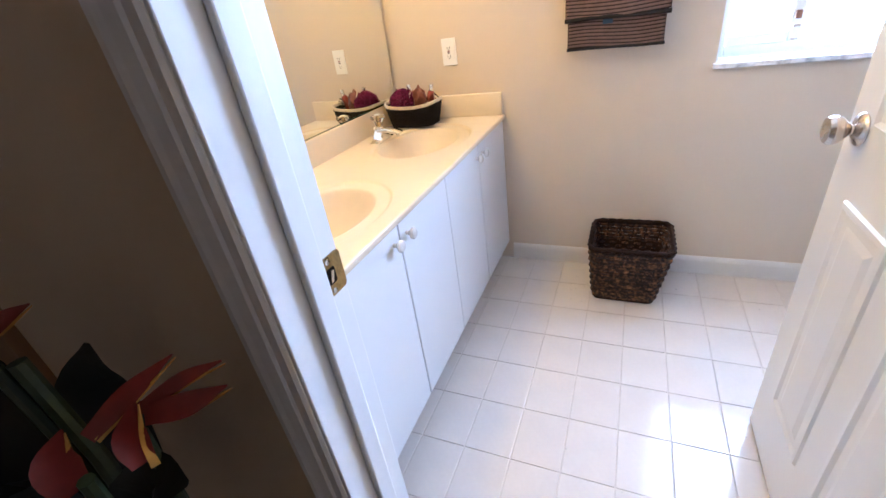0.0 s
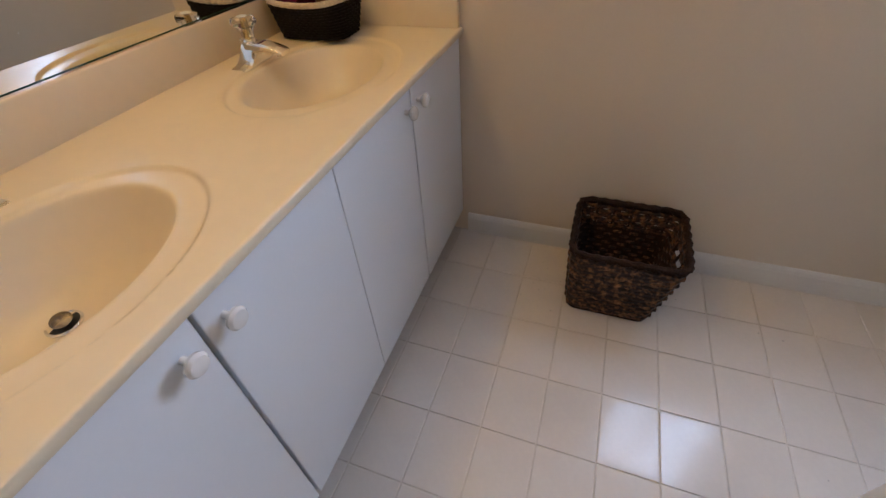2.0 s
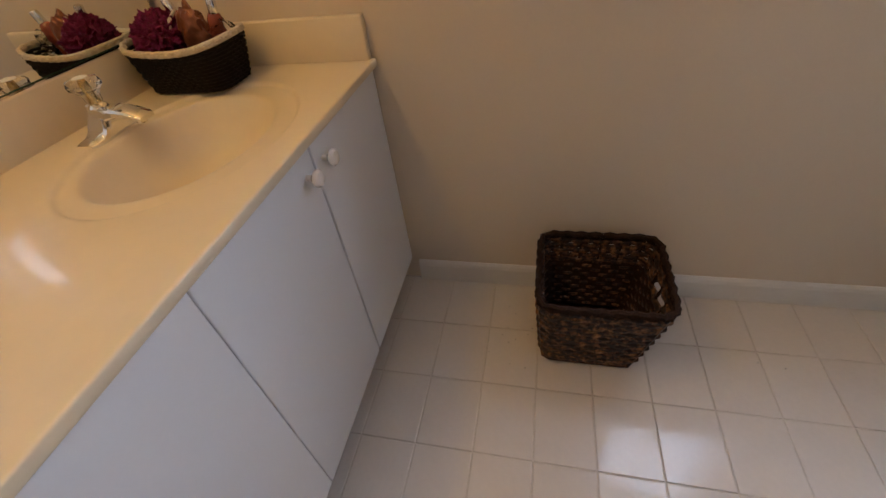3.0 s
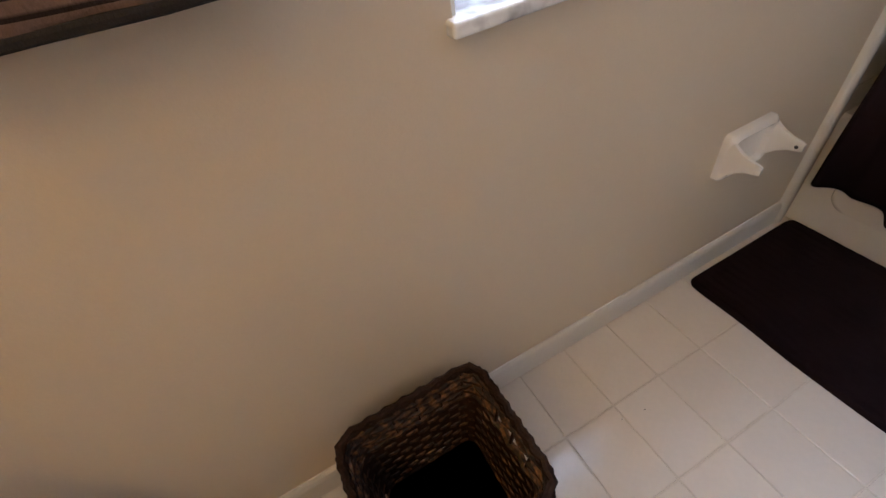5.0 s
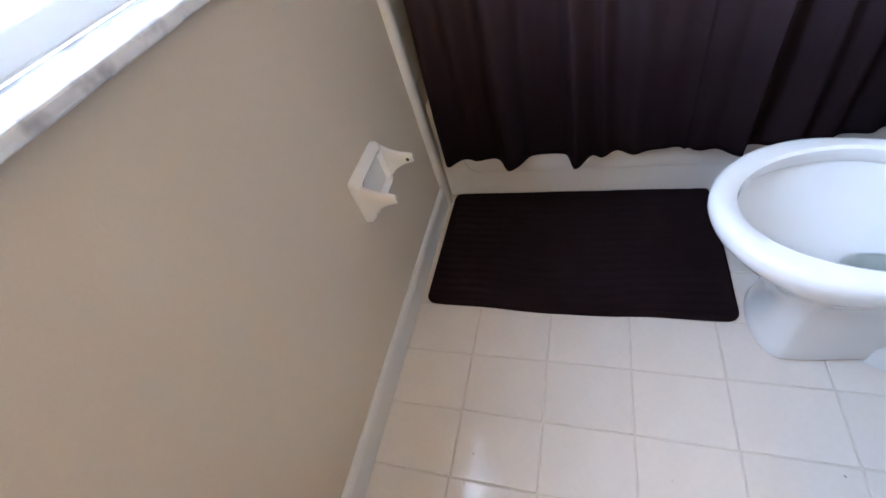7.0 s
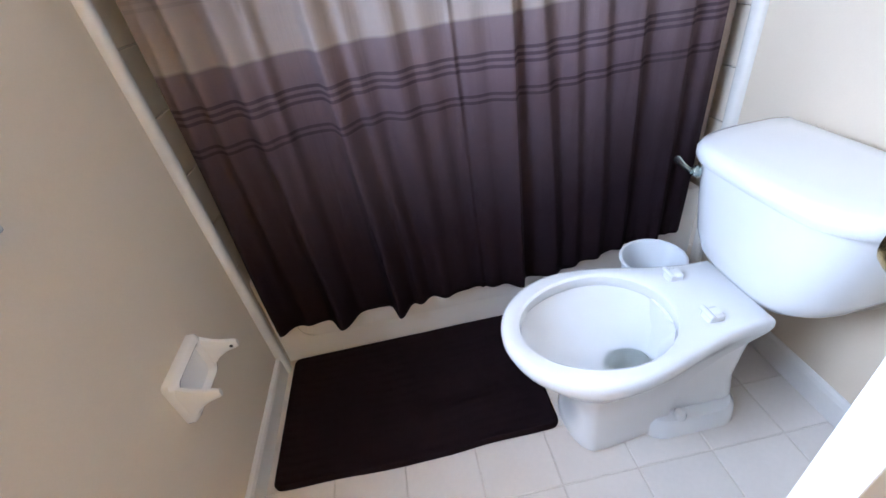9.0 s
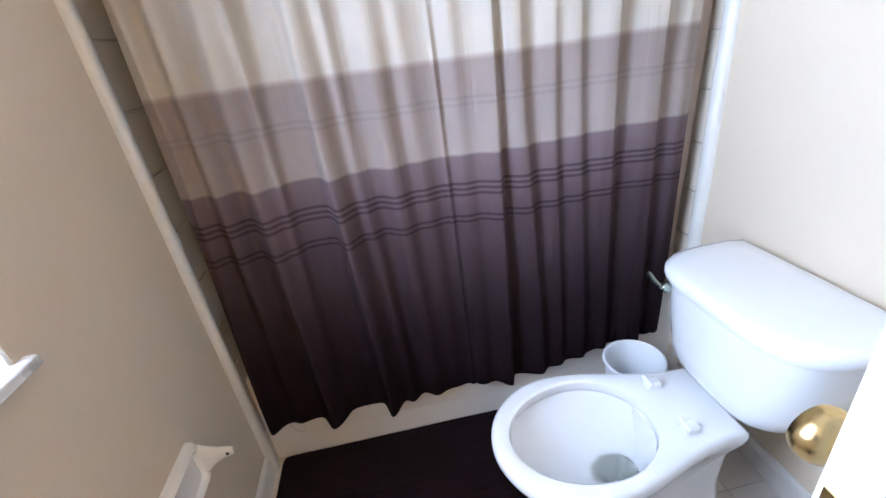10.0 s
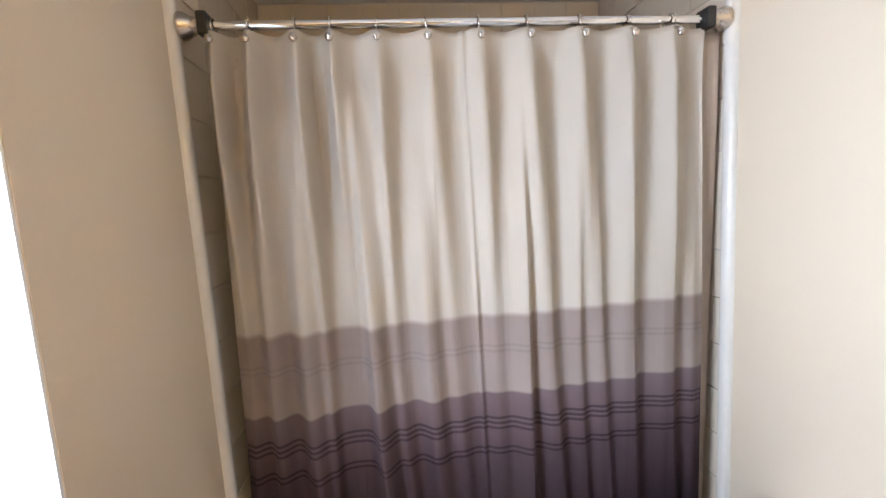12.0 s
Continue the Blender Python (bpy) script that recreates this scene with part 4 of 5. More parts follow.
def toilet():
    t = thing("toilet", (TX, -0.25, 0), "white ceramic two-piece toilet without a seat", "toilet")
    outer = [bowl_outline(hw, yf - 0.013, yb, hwb, z - 0.004 * min(1, z / 0.3)) for z, hw, yf, yb, hwb in (
        (0.0, 0.100, -0.050, -0.30, 0.085), (0.010, 0.104, -0.046, -0.31, 0.088), (0.035, 0.100, -0.052, -0.31, 0.085), (0.12, 0.088, -0.060, -0.33, 0.075), (0.20, 0.094, -0.040, -0.36, 0.075),
        (0.27, 0.128, 0.012, -0.41, 0.085), (0.33, 0.168, 0.070, -0.46, 0.100), (0.362, 0.184, 0.096, -0.48, 0.110), (0.380, 0.1875, 0.103, -0.485, 0.113), (0.394, 0.186, 0.102, -0.485, 0.112),
        (0.402, 0.180, 0.096, -0.482, 0.108), (0.405, 0.172, 0.088, -0.478, 0.102))]
    def oval(hw, yf, yb, z):
        """An oval with as many points as the outer rings."""
        n, m = 14, 7
        yc = yf + (yb - yf) * 0.56
        ang = [math.pi / 2 * k / n for k in range(n + 1)] + [math.pi / 2 + math.pi / 2 * k / m * 0.96 for k in range(1, m + 1)]
        half = [(hw * math.sin(a), yc + ((yf - yc) if a <= math.pi / 2 else (yc - yb)) * math.cos(a)) for a in ang]
        return [(TX + x, y, z) for x, y in half] + [(TX - x, y, z) for x, y in reversed(half[1:])]

    inner = [oval(hw, yf - 0.013, yb, z - 0.004) for z, hw, yf, yb in (
        (0.405, 0.151, 0.066, -0.318), (0.400, 0.145, 0.059, -0.311), (0.380, 0.142, 0.055, -0.307), (0.368, 0.148, 0.062, -0.313), (0.345, 0.140, 0.050, -0.308),
        (0.30, 0.114, 0.010, -0.300), (0.255, 0.088, -0.050, -0.298), (0.215, 0.056, -0.140, -0.296), (0.195, 0.043, -0.182, -0.292), (0.16, 0.035, -0.200, -0.286), (0.12, 0.026, -0.220, -0.27))]
    part("bowl", loft(outer + inner, True, True), M_CERAMIC, t, "", True)
    part("water", loft([oval(0.0495, -0.160, -0.2955, 0.203), oval(0.0445, -0.176, -0.293, 0.1965)]), M_WATER, t, "clear water in the bowl")
    fl = []
    for z, hw in ((0.0, 0.112), (0.045, 0.108), (0.058, 0.100), (0.060, 0.085)):
        fl.append(rounded_rect(TX, -0.385, hw, 0.135 - (0.112 - hw), 0.06, z))
    part("foot", loft(fl), M_CERAMIC, t, "", True)
    part("trapway", loft([rounded_rect(TX, -0.40, hx, hy, 0.04, z) for z, hx, hy in ((0.055, 0.070, 0.12), (0.14, 0.064, 0.11), (0.25, 0.075, 0.105), (0.37, 0.090, 0.10))]), M_CERAMIC, t, "", True)
    for s in (-1, 1):
        part("bolt_cap", lathe([(0.016, 0.055), (0.016, 0.066), (0.012, 0.075), (0.004, 0.079)], (TX + s * 0.088, -0.345, 0), 'Z', 18), M_CERAMIC, t, "round white bolt cap", True)
        hcap = part("hinge_post", loft([rounded_rect(TX + s * 0.072, -0.365, 0.017, 0.020, 0.008, 0.404), rounded_rect(TX + s * 0.072, -0.365, 0.016, 0.019, 0.008, 0.416), rounded_rect(TX + s * 0.072, -0.368, 0.010, 0.012, 0.006, 0.421)]), M_CERAMIC, t, "white plastic seat hinge post", True)
        part("hinge_pin", lathe([(0.006, -0.02), (0.006, 0.02)], (TX + s * 0.072, -0.352, 0.419), 'X', 12), M_CERAMIC, hcap)

    def tank_ring(hx, yfr, ybk, z, r=0.05):
        """Flat back, bowed front with well rounded corners."""
        pts = []
        n = 22
        for k in range(n + 1):
            a = math.pi * k / n
            c, s_ = math.cos(a), math.sin(a)
            x = hx * math.copysign(abs(c) ** 0.5, c)
            y = ybk + 0.035 + (yfr - ybk - 0.035) * abs(s_) ** 0.5
            pts.append((TX + 0.014 + x, y, z))
        pts.append((TX + 0.014 - hx + 0.012, ybk, z))
        pts.append((TX + 0.014 + hx - 0.012, ybk, z))
        return pts

    yb = YF + 0.026
    part("tank", loft([tank_ring(0.090, -0.500, yb + 0.06, 0.384), tank_ring(0.140, -0.478, yb + 0.03, 0.398), tank_ring(0.172, -0.464, yb + 0.012, 0.425), tank_ring(0.196, -0.454, yb + 0.004, 0.475), tank_ring(0.212, -0.447, yb, 0.56), tank_ring(0.222, -0.442, yb, 0.655)]), M_CERAMIC, t, "", True)
    part("tank_lid", loft([tank_ring(0.222, -0.441, yb, 0.6555), tank_ring(0.234, -0.431, yb - 0.006, 0.658), tank_ring(0.239, -0.427, yb - 0.010, 0.668), tank_ring(0.238, -0.428, yb - 0.010, 0.682), tank_ring(0.230, -0.435, yb - 0.006, 0.692), tank_ring(0.212, -0.450, yb + 0.006, 0.697), tank_ring(0.17, -0.485, yb + 0.04, 0.699)]), M_CERAMIC, t, "", True)
    lv = part("flush_lever", lathe([(0.014, 0), (0.014, 0.008), (0.008, 0.016)], (TX + 0.175, -0.452, 0.628), 'Y', 16), M_OLDCHROME, t, "tarnished chrome flush lever", True)
    part("lever_arm", tube([(TX + 0.175, -0.438, 0.628), (TX + 0.205, -0.434, 0.632), (TX + 0.238, -0.438, 0.636)], [0.006, 0.007, 0.009], 10), M_OLDCHROME, lv, "", True)
    part("supply_hose", tube([(TX + 0.15, YF + 0.05, 0.40), (TX + 0.18, YF + 0.06, 0.28), (TX + 0.20, YF + 0.05, 0.18), (TX + 0.20, YF + 0.005, 0.16)], 0.006, 8), M_CHROME, t, "", True)
    return t


toilet()

# small pail between toilet and tub
pl = thing("pail", (1.662, -0.452, 0), "small white plastic pail on the floor beside the toilet", "pail")
PZ = 0.285
part("wall", lathe([(0.066, 0.0), (0.070, 0.004), (0.088, PZ), (0.093, PZ + 0.001), (0.0965, PZ + 0.004), (0.0965, PZ + 0.008), (0.092, PZ + 0.012), (0.087, PZ + 0.009), (0.0845, PZ + 0.002), (0.068, 0.012), (0.002, 0.010)], (1.662, -0.452, 0), 'Z', 36), M_VINYL, pl, "", True)


# ---- bath mat ----
def bath_mat():
    bm = bmesh.new()
    x0, x1, y0, y1 = 1.366, 1.842, -0.052, 0.772
    nx, ny = 60, 100
    rows = []
    for i in range(nx + 1):
        row = []
        for j in range(ny + 1):
            u, v = i / nx, j / ny
            x, y = x0 + (x1 - x0) * u, y0 + (y1 - y0) * v
            du, dv = min(u, 1 - u) * (x1 - x0), min(v, 1 - v) * (y1 - y0)
            r = 0.03
            if du < r and dv < r:
                ex, ey = r - du, r - dv
                k = max(ex, ey) / max(1e-6, math.hypot(ex, ey))
                ex2, ey2 = ex * k, ey * k
                x += (1 if u < 0.5 else -1) * (ex - ex2)
                y += (1 if v < 0.5 else -1) * (ey - ey2)
            x += 0.005 * math.sin(v * 7.0 + 1) * (1 - u) + 0.003 * noise.noise(Vector((v * 6, u * 2, 4)))
            edge = min(1.0, min(du, dv) / 0.008)
            pile = 0.0020 * noise.noise(Vector((x * 60, y * 60, 1))) + 0.0012 * math.sin(x * 2 * math.pi / 0.011)
            border = 0.002 if min(du, dv) < 0.022 else 0.0
            row.append(bm.verts.new((x, y, 0.003 + 0.010 * edge ** 0.5 + (pile + border) * edge)))
        rows.append(row)
    for i in range(nx):
        for j in range(ny):
            bm.faces.new((rows[i][j], rows[i + 1][j], rows[i + 1][j + 1], rows[i][j + 1]))
    rim = [rows[i][0] for i in range(nx + 1)] + [rows[nx][j] for j in range(1, ny + 1)] + [rows[i][ny] for i in range(nx - 1, -1, -1)] + [rows[0][j] for j in range(ny - 1, 0, -1)]
    low = [bm.verts.new((v.co.x, v.co.y, 0.0005)) for v in rim]
    for k in range(len(rim)):
        q = (k + 1) % len(rim)
        bm.faces.new((rim[k], rim[q], low[q], low[k]))
    return bm


mt = tagged(part("bath_mat", bath_mat(), M_MAT, None, "", True), "dark plum cotton bath mat lying on the tiles beside the tub", "bath mat")

# ---- bathtub ----
tub = thing("bathtub", (2.2, 0.03, 0), "off-white built-in alcove bathtub with a panelled apron", "bathtub")
ty0, ty1 = YF + 0.0015, YB - 0.0015
tcy, thy = (ty0 + ty1) / 2, (ty1 - ty0) / 2
bm = loft([rounded_rect((1.848 + XE) / 2 - 0.001, tcy, (XE - 1.848) / 2 - 0.001, thy, 0.004, 0.0), rounded_rect((1.848 + XE) / 2 - 0.001, tcy, (XE - 1.848) / 2 - 0.001, thy, 0.004, 0.365),
           rounded_rect((1.856 + XE) / 2, tcy, (XE - 1.856) / 2 - 0.002, thy - 0.002, 0.006, 0.376), rounded_rect((1.93 + XE - 0.05) / 2, tcy, (XE - 0.05 - 1.93) / 2, thy - 0.07, 0.12, 0.378),
           rounded_rect((1.94 + XE - 0.06) / 2, tcy, (XE - 0.06 - 1.94) / 2, thy - 0.08, 0.12, 0.360), rounded_rect((1.99 + XE - 0.11) / 2, tcy, (XE - 0.11 - 1.99) / 2, thy - 0.16, 0.11, 0.09)])
part("shell", bm, M_BONE, tub, "", True)
bm = loft([[(x, y, z) for y, z, _ in rounded_rect(tcy, 0.225, thy - ins, 0.125 - (ins - 0.09), 0.05, 0)] for x, ins in ((1.8478, 0.09), (1.842, 0.094), (1.840, 0.102))], cap0=False)
part("apron_panel", bm, M_BONE, tub, "raised apron panel with rounded corners", True)

# ---- curtain rod, rings and curtain ----
RX, RZ = 1.812, 2.045
rod = thing("curtain_rod", (RX, 0.03, RZ), "chrome shower curtain rod with round end flanges and black sleeves", "curtain rod")
part("rod", tube([(RX, YF + 0.03, RZ), (RX, YB - 0.03, RZ)], 0.0115, 16), M_CHROME, rod, "", True)
for y, o in ((YB - 0.0215, -1), (YF + 0.0215, 1)):
    part("flange", lathe([(0.030, 0.0), (0.034, o * 0.004), (0.033, o * 0.014), (0.024, o * 0.028), (0.020, o * 0.040), (0.022, o * 0.048)], (RX, y, RZ), 'Y', 28), M_NICKEL, rod, "satin nickel end flange", True)
    part("sleeve", box(RX - 0.027, RX + 0.027, min(y + o * 0.049, y + o * 0.074), max(y + o * 0.049, y + o * 0.074), RZ - 0.028, RZ + 0.028, 0.004), M_BLACK, rod, "black plastic sleeve")

RING_Y = (0.700, 0.615, 0.500, 0.412, 0.293, 0.163, 0.022, -0.112, -0.262, -0.404, -0.537)


def curtain_ring(y):
    r = thing("curtain_ring", (RX, 0, RZ), "nickel curtain hook with a round ball end over the rod", "curtain ring", "curtain rings on the rod")
    pts = [(RX + 0.020 * math.cos(a), 0, RZ - 0.004 + 0.021 * math.sin(a)) for a in [radians(-60 + 300 * k / 20) for k in range(21)]]
    pts.append((RX - 0.016, 0, RZ - 0.026))
    pts.append((RX - 0.040, 0, RZ - 0.040))
    part("hook", tube(pts, 0.0022, 7), M_NICKEL, r, "", True)
    part("ball", lathe([(0.002, -0.011), (0.007, -0.009), (0.011, 0.0), (0.007, 0.009), (0.002, 0.011)], (RX - 0.043, 0, RZ - 0.046), 'Z', 18), M_NICKEL, r, "", True)
    r.matrix_world = pose(RX, y, RZ)
    return r


first = curtain_ring(RING_Y[0])
for y in RING_Y[1:]:
    copy_thing(first, pose(RX, y, RZ))


def fold_phase(y):
    ys = (0.80,) + RING_Y + (-0.68,)
    for k in range(len(ys) - 1):
        if ys[k] >= y >= ys[k + 1]:
            return k + (ys[k] - y) / (ys[k] - ys[k + 1])
    return 0.0 if y > ys[0] else len(ys) - 1.0


# folds: place at mid height and at the hem, widths towards the window and away from it, depth at mid height and at the hem
FOLDS = ((0.700, 0.742, 0.020, 0.026, 0.016, 0.040), (0.640, 0.650, 0.018, 0.034, 0.046, 0.014), (0.545, 0.536, 0.028, 0.034, 0.056, 0.070), (0.486, 0.500, 0.018, 0.014, 0.030, 0.010),
         (0.366, 0.345, 0.018, 0.036, 0.056, 0.076), (0.300, 0.270, 0.020, 0.026, 0.022, 0.030), (0.215, 0.190, 0.030, 0.036, 0.040, 0.026), (0.130, 0.110, 0.020, 0.024, 0.012, 0.006),
         (0.010, 0.020, 0.040, 0.034, 0.016, 0.022), (-0.074, -0.074, 0.046, 0.014, 0.040, 0.056), (-0.150, -0.192, 0.052, 0.022, 0.034, 0.036), (-0.232, -0.262, 0.048, 0.020, 0.022, 0.022),
         (-0.305, -0.335, 0.054, 0.020, 0.028, 0.028), (-0.392, -0.415, 0.058, 0.022, 0.034, 0.030), (-0.521, -0.535, 0.066, 0.026, 0.034, 0.030), (-0.600, -0.605, 0.024, 0.026, 0.012, 0.010))


def fold_out(y, s, scale):
    """How far the cloth stands out towards the room, s from 0 at the top to 1 at the hem."""
    k = smooth01((s - 0.42) / 0.58)
    out = 0.0
    for ym, yh, wl, wr, dm, dh in FOLDS:
        d = y - (ym + (yh - ym) * k)
        w = wl if d > 0 else wr
        out += (dm + (dh - dm) * k) * math.exp(-(d / w) ** 2)
    return out * scale


def curtain_mesh(top, bottom, y_top, y_bot, x_top, x_bot, amp_top, fold_scale, seed, nv=100, nu=520, x_max=1.835):
    bm = bmesh.new()
    uvl = bm.loops.layers.uv.new("UVMap")
    rows = []
    for i in range(nv + 1):
        s = i / nv
        z0 = top + (bottom - top) * s
        ya, yb = y_top[0] + (y_bot[0] - y_top[0]) * s, y_top[1] + (y_bot[1] - y_top[1]) * s
        row = []
        for j in range(nu + 1):
            u = j / nu
            y = ya + (yb - ya) * u
            ph = fold_phase(y)
            c = math.cos(2 * math.pi * ph)
            left = smooth01((y - 0.22) / 0.18)
            pinch = c * amp_top * (1 + 0.7 * left) * (1 - smooth01(s / 0.5)) * (0.45 + 0.55 * smooth01(s / 0.08))
            big = noise.noise(Vector((y * 3.3 + 1.3, 0.3 + s * 0.35, seed + 5)))
            mid_ = noise.noise(Vector((y * 11.0 + 4.0, s * 0.9, seed + 9)))
            fine_ = noise.noise(Vector((y * 30, s * 2.6, seed + 2)))
            gather = smooth01((-y - 0.30) / 0.15) * smooth01((s - 0.90) / 0.10)
            x = x_top + (x_bot - x_top) * s - pinch - smooth01(s / (0.35 - 0.17 * left)) * fold_out(y + 0.010 * big, s, fold_scale)
            x -= 0.010 * (0.3 + 0.7 * s) * mid_ + 0.0030 * fine_ + gather * 0.004 * math.sin(y * 150 + 3 * big)
            x -= 0.006 * math.exp(-((y - 0.072 + 0.016 * s) / 0.005) ** 2) - 0.004 * math.exp(-((y - 0.058 + 0.016 * s) / 0.007) ** 2)
            z = z0
            if s < 0.06:
                z -= 0.004 * (0.5 - 0.5 * c) * (1 - s / 0.06)
            z += s ** 3 * (0.012 * big + 0.055 * smooth01((-y - 0.05) / 0.45))
            row.append(bm.verts.new((min(x, x_max), y + 0.006 * math.sin(2 * math.pi * ph) * (1 - s), z)))
        rows.append(row)
    for i in range(nv):
        for j in range(nu):
            f = bm.faces.new((rows[i][j], rows[i][j + 1], rows[i + 1][j + 1], rows[i + 1][j]))
            for lp, (a, b) in zip(f.loops, ((i, j), (i, j + 1), (i + 1, j + 1), (i + 1, j))):
                lp[uvl].uv = (b / nu, (top + (bottom - top) * a / nv) / 2.03)
    return bm


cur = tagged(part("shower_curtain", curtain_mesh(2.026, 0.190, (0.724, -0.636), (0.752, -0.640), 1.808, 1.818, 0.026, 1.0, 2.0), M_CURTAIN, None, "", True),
             "cream, taupe and plum banded shower curtain hanging in folds", "shower curtain")
sm = cur.modifiers.new("thickness", 'SOLIDIFY')
sm.thickness, sm.offset = 0.0016, 0
lin = tagged(part("curtain_liner", curtain_mesh(2.015, 0.385, (0.70, -0.700), (0.70, -0.702), 1.828, 1.872, 0.005, 0.12, 6.0, 40, 200, 1.99), M_LINER, None, "", True),
             "plain brown shower liner hanging behind the curtain", "shower liner")
sm = lin.modifiers.new("thickness", 'SOLIDIFY')
sm.thickness, sm.offset = 0.001, 0


# ---- plant in the hall ----
def blade(points, widths, normal, mat_, parent, name, label=""):
    """A folded leaf or bract along points."""
    bm = bmesh.new()
    raw = [Vector((*p, w)) for p, w in zip(points, widths)]
    raw = [raw[0] * 2 - raw[1]] + raw + [raw[-1] * 2 - raw[-2]]
    fine_pts = []
    for k in range(1, len(raw) - 2):
        a, b, c, d = raw[k - 1:k + 3]
        for q in range(5):
            u = q / 5
            fine_pts.append(0.5 * (2 * b + (c - a) * u + (2 * a - 5 * b + 4 * c - d) * u * u + (3 * b - a - 3 * c + d) * u ** 3))
    fine_pts.append(raw[-2])
    pts = [Vector(p[:3]) for p in fine_pts]
    widths = [max(0.0008, p[3]) for p in fine_pts]
    nrm = Vector(normal).normalized()
    rings = []
    for i, p in enumerate(pts):
        d = (pts[min(i + 1, len(pts) - 1)] - pts[max(i - 1, 0)]).normalized()
        side = d.cross(nrm).normalized()
        w = widths[i]
        rings.append([p - side * w + nrm * w * 0.35, p - nrm * 0.0015 - nrm * w * 0.15, p + side * w + nrm * w * 0.35, p + nrm * 0.0015 - nrm * w * 0.05])
    return part(name, loft(rings, bm=bm), mat_, parent, label, True)


pt = thing("potted_heliconia", (-0.16, -1.06, 0), "dark pot of red and yellow heliconia flowers in hall", "plant")
part("pot", lathe([(0.09, 0), (0.12, 0.02), (0.14, 0.30), (0.15, 0.32), (0.14, 0.335), (0.12, 0.33), (0.11, 0.30)], (-0.16, -1.06, 0.004), 'Z', 28), M_POT, pt, "dark glazed pot", True)
for (ax, ay, az), r in (((-0.048, -1.098, 0.885), 0.009), ((-0.035, -1.045, 0.895), 0.008), ((-0.189, -1.051, 0.962), 0.011), ((-0.235, -1.060, 0.985), 0.009)):
    part("stalk", tube([(-0.15, -1.06, 0.30), (-0.15, -1.07, 0.55), (ax * 0.75 - 0.035, ay, az - 0.16), (ax, ay, az)], [0.011, 0.011, r, r * 0.9], 8), M_STALK, pt, "", True)
# each bract: base, middle, tip and breadth
BRACTS = (((-0.072, -1.072, 0.905), (-0.049, -1.030, 0.931), (-0.029, -0.984, 0.949), 0.011), ((-0.042, -1.034, 0.912), (-0.001, -1.000, 0.935), (0.032, -0.973, 0.944), 0.008),
          ((-0.030, -1.036, 0.910), (0.012, -1.014, 0.917), (0.050, -0.989, 0.929), 0.013), ((-0.020, -1.062, 0.872), (-0.030, -1.056, 0.902), (-0.028, -1.036, 0.934), 0.015),
          ((-0.060, -1.106, 0.872), (-0.082, -1.100, 0.898), (-0.084, -1.080, 0.925), 0.019), ((-0.235, -1.060, 0.982), (-0.205, -1.036, 1.004), (-0.178, -1.014, 1.017), 0.010))
for a, b, c, w in BRACTS:
    toward = (0.75, -0.28, 0.60)
    blade((a, b, c), (w * 0.75, w, 0.001), toward, M_PETAL, pt, "bract", "red folded flower bract")
    blade([(p[0] + 0.008, p[1] - 0.002 + w * 0.5 * k, p[2] - w * 0.55 * k) for p, k in ((a, 0.8), (b, 1.0), (c, 0.05))], (w * 0.30, w * 0.22, 0.0008), toward, M_PETALEDGE, pt, "bract_edge", "yellow edge of the bract")
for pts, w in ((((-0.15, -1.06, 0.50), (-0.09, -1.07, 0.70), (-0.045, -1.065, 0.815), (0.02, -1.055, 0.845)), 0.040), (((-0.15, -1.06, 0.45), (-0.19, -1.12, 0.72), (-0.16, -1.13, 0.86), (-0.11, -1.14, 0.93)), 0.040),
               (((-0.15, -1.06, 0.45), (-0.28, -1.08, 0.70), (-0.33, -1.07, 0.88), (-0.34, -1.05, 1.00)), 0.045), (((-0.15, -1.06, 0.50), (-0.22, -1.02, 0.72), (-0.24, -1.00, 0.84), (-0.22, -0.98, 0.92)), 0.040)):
    blade(pts, (0.010, w, w, 0.003), (0.5, -0.2, 0.8), M_LEAF, pt, "leaf", "broad green leaf, coloured near black for the hall's shade")

# ---- crumbs on the tiles ----
bm = bmesh.new()
for k in range(26):
    cx, cy = random.uniform(0.16, 0.36), random.uniform(0.46, 0.70)
    if k > 12:
        cx, cy = random.uniform(0.0, 1.2), random.uniform(-0.5, 0.7)
    r = random.uniform(0.0010, 0.0024)
    lathe([(r * 0.7, 0.0004), (r, 0.0012), (r * 0.5, 0.0022)], (cx, cy, 0), 'Z', 6, bm=bm)
tagged(part("floor_crumbs", bm, M_TOEK), "tiny dark crumbs of dust scattered on the tiles", "dust", "", "stuff")

# ---- tiles ----
P, Q, J = 0.1524, 0.1985, 0.0032
SHARED = {}


def tile_mesh(key, sx, sy, h, mat_, bevel=0.0016):
    """A glazed tile lying flat, its top at z = 0, with eased edges."""
    k = (key, round(sx, 4), round(sy, 4))
    if k not in SHARED:
        hx, hy = sx / 2, sy / 2
        rings = [[(-a, -b, z), (a, -b, z), (a, b, z), (-a, b, z)] for a, b, z in ((hx, hy, -h), (hx, hy, -bevel), (hx - bevel * 0.4, hy - bevel * 0.4, -bevel * 0.35), (hx - bevel * 1.3, hy - bevel * 1.3, 0.0))]
        SHARED[k] = finish(loft(rings, cap0=False), key, mat_)
    return SHARED[k]


def lay_tile(name, me, m, parent):
    ob = new(name, me)
    ob.parent = parent
    ob.matrix_parent_inverse = parent.matrix_world.inverted()
    ob.matrix_world = m
    return ob


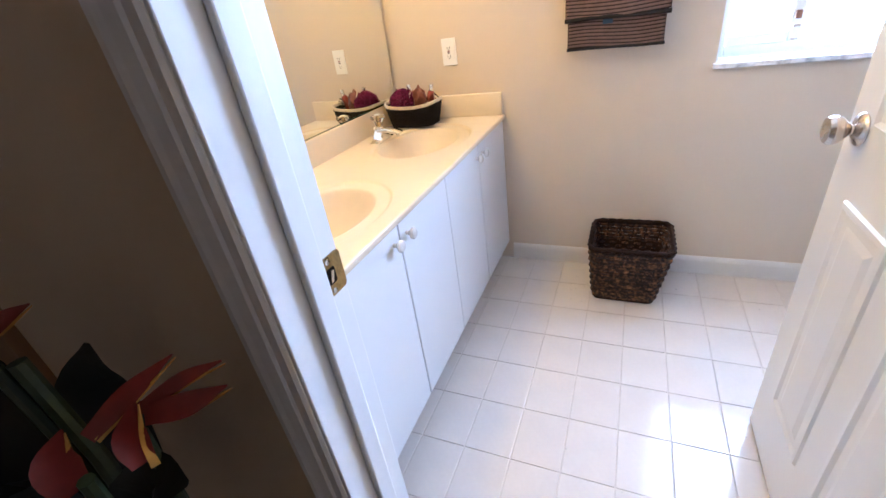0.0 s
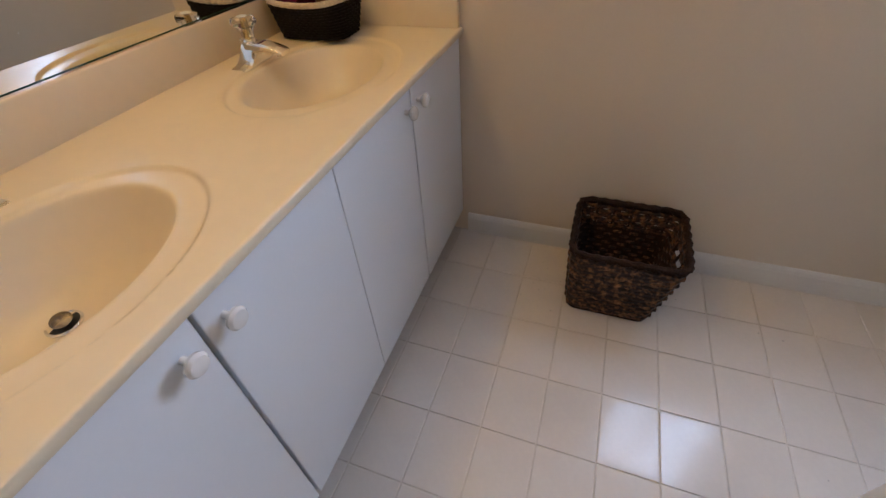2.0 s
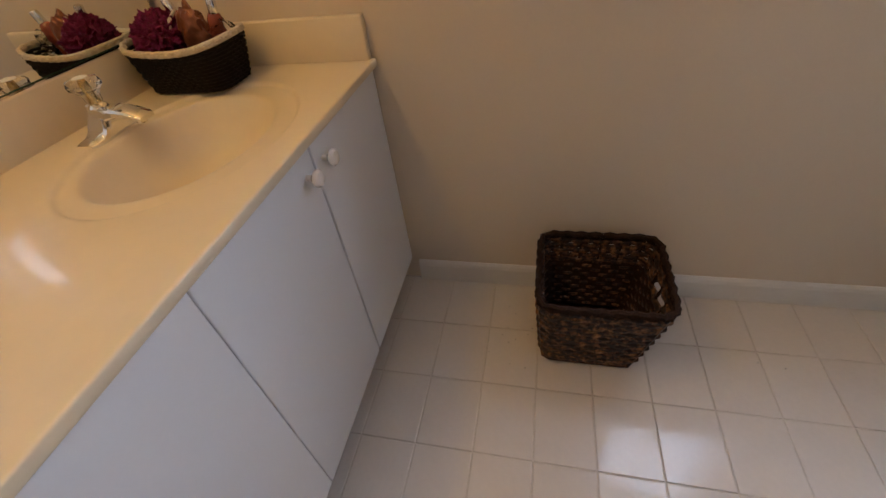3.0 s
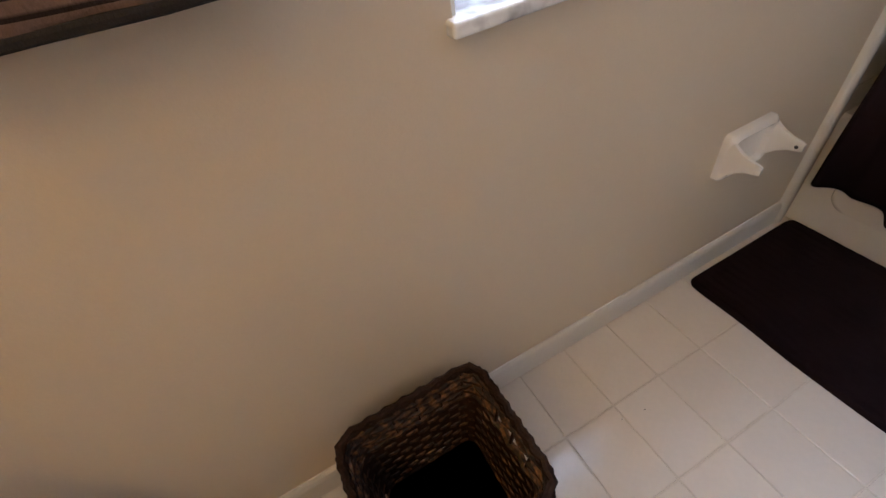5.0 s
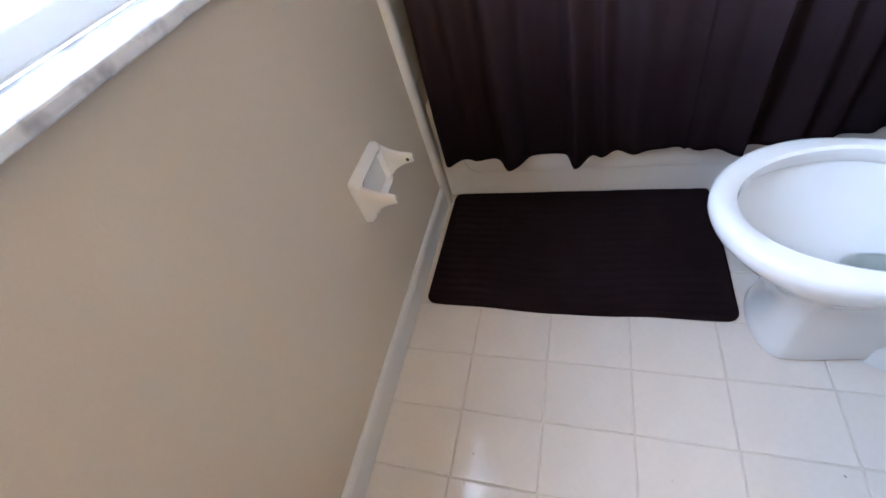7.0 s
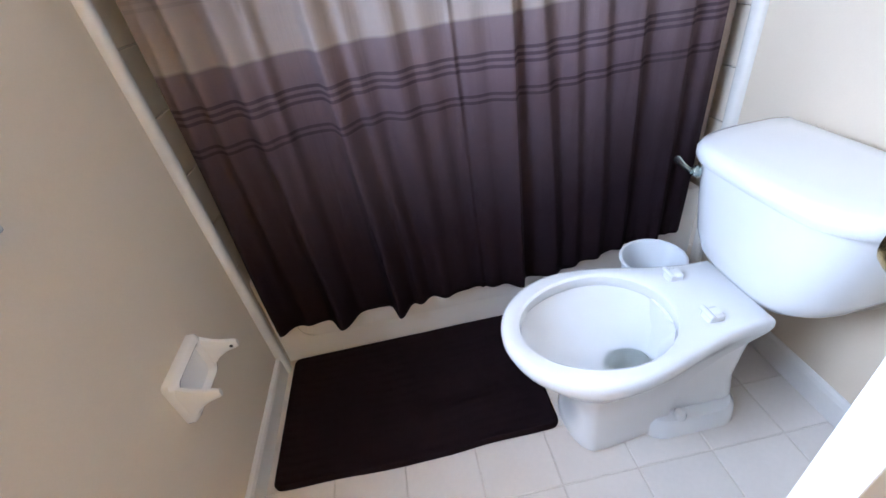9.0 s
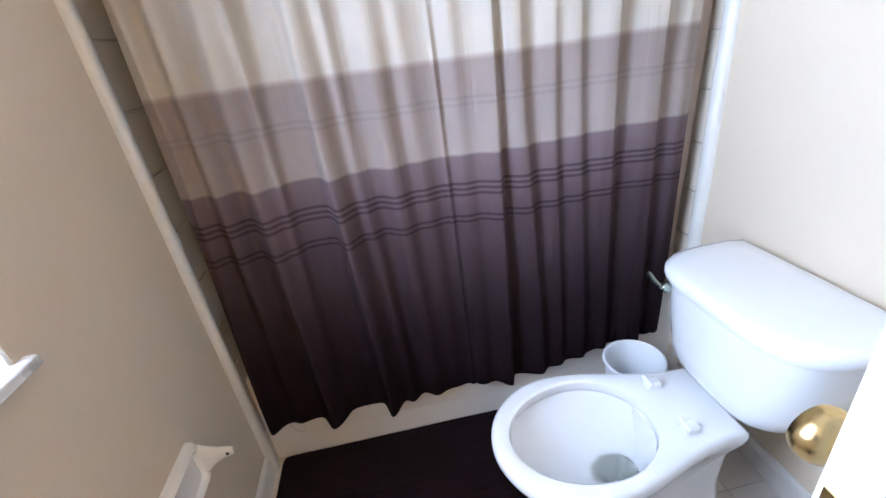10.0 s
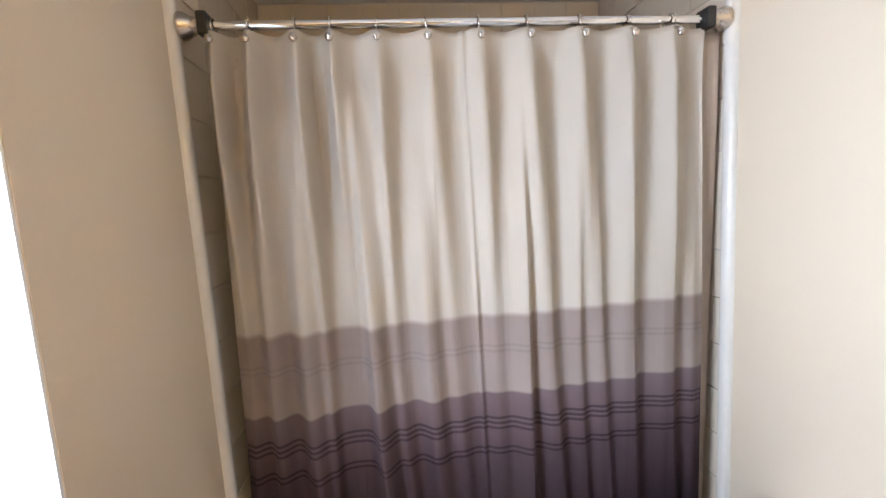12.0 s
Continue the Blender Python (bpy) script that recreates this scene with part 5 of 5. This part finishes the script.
for i in range(-2, 12):
    for j in range(-5, 4):
        x0, x1 = i * P + J / 2, min((i + 1) * P - J / 2, 1.846)
        y0, y1 = max(0.002 + j * Q + J / 2, YD - 0.052), min(0.002 + (j + 1) * Q - J / 2, YB - 0.002)
        if x1 - x0 < 0.01 or y1 - y0 < 0.01:
            continue
        tilt = 0.06
        lay_tile("tile", tile_mesh("floor_tile", x1 - x0, y1 - y0, 0.006, M_TILE), pose((x0 + x1) / 2, (y0 + y1) / 2, random.uniform(-0.0002, 0.0002), random.uniform(-tilt, tilt), random.uniform(-tilt, tilt), 0), floor)

# tub surround tiles on three walls
W = 0.1524
sur = {}
for nm, b in (("tile_bed_back", (XT + 0.021, XE - 0.009, YB - 0.006, YB - 0.0005, 0.0, ZC)), ("tile_bed_front", (XT + 0.021, XE - 0.009, YF + 0.0005, YF + 0.006, 0.0, ZC)), ("tile_bed_end", (XE - 0.006, XE - 0.0005, YF + 0.0065, YB - 0.0065, 0.0, ZC))):
    sur[nm] = structure(nm, box(*b), M_GROUT, "grout bed of the tub surround", "wall tiling")
for i in range(5):
    for k in range(16):
        x0, x1 = XT + 0.022 + i * W, min(XT + 0.022 + (i + 1) * W - 0.003, XE - 0.010)
        z0, z1 = k * W + 0.001, min((k + 1) * W - 0.002, ZC - 0.001)
        me = tile_mesh("wall_tile", x1 - x0, z1 - z0, 0.0055, M_WTILE)
        lay_tile("tile", me, pose((x0 + x1) / 2, YB - 0.0115, (z0 + z1) / 2, 90, 0, 0), sur["tile_bed_back"])
        if i < 2 or z1 > 1.8:
            lay_tile("tile", me, pose((x0 + x1) / 2, YF + 0.0115, (z0 + z1) / 2, -90, 0, 0), sur["tile_bed_front"])
for j in range(10):
    for k in range(11, 16):
        y0, y1 = YF + 0.013 + j * W, min(YF + 0.013 + (j + 1) * W - 0.003, YB - 0.013)
        z0, z1 = k * W + 0.001, min((k + 1) * W - 0.002, ZC - 0.001)
        lay_tile("tile", tile_mesh("wall_tile", y1 - y0, z1 - z0, 0.0055, M_WTILE), pose(XE - 0.0115, (y0 + y1) / 2, (z0 + z1) / 2, 90, 0, -90), sur["tile_bed_end"])
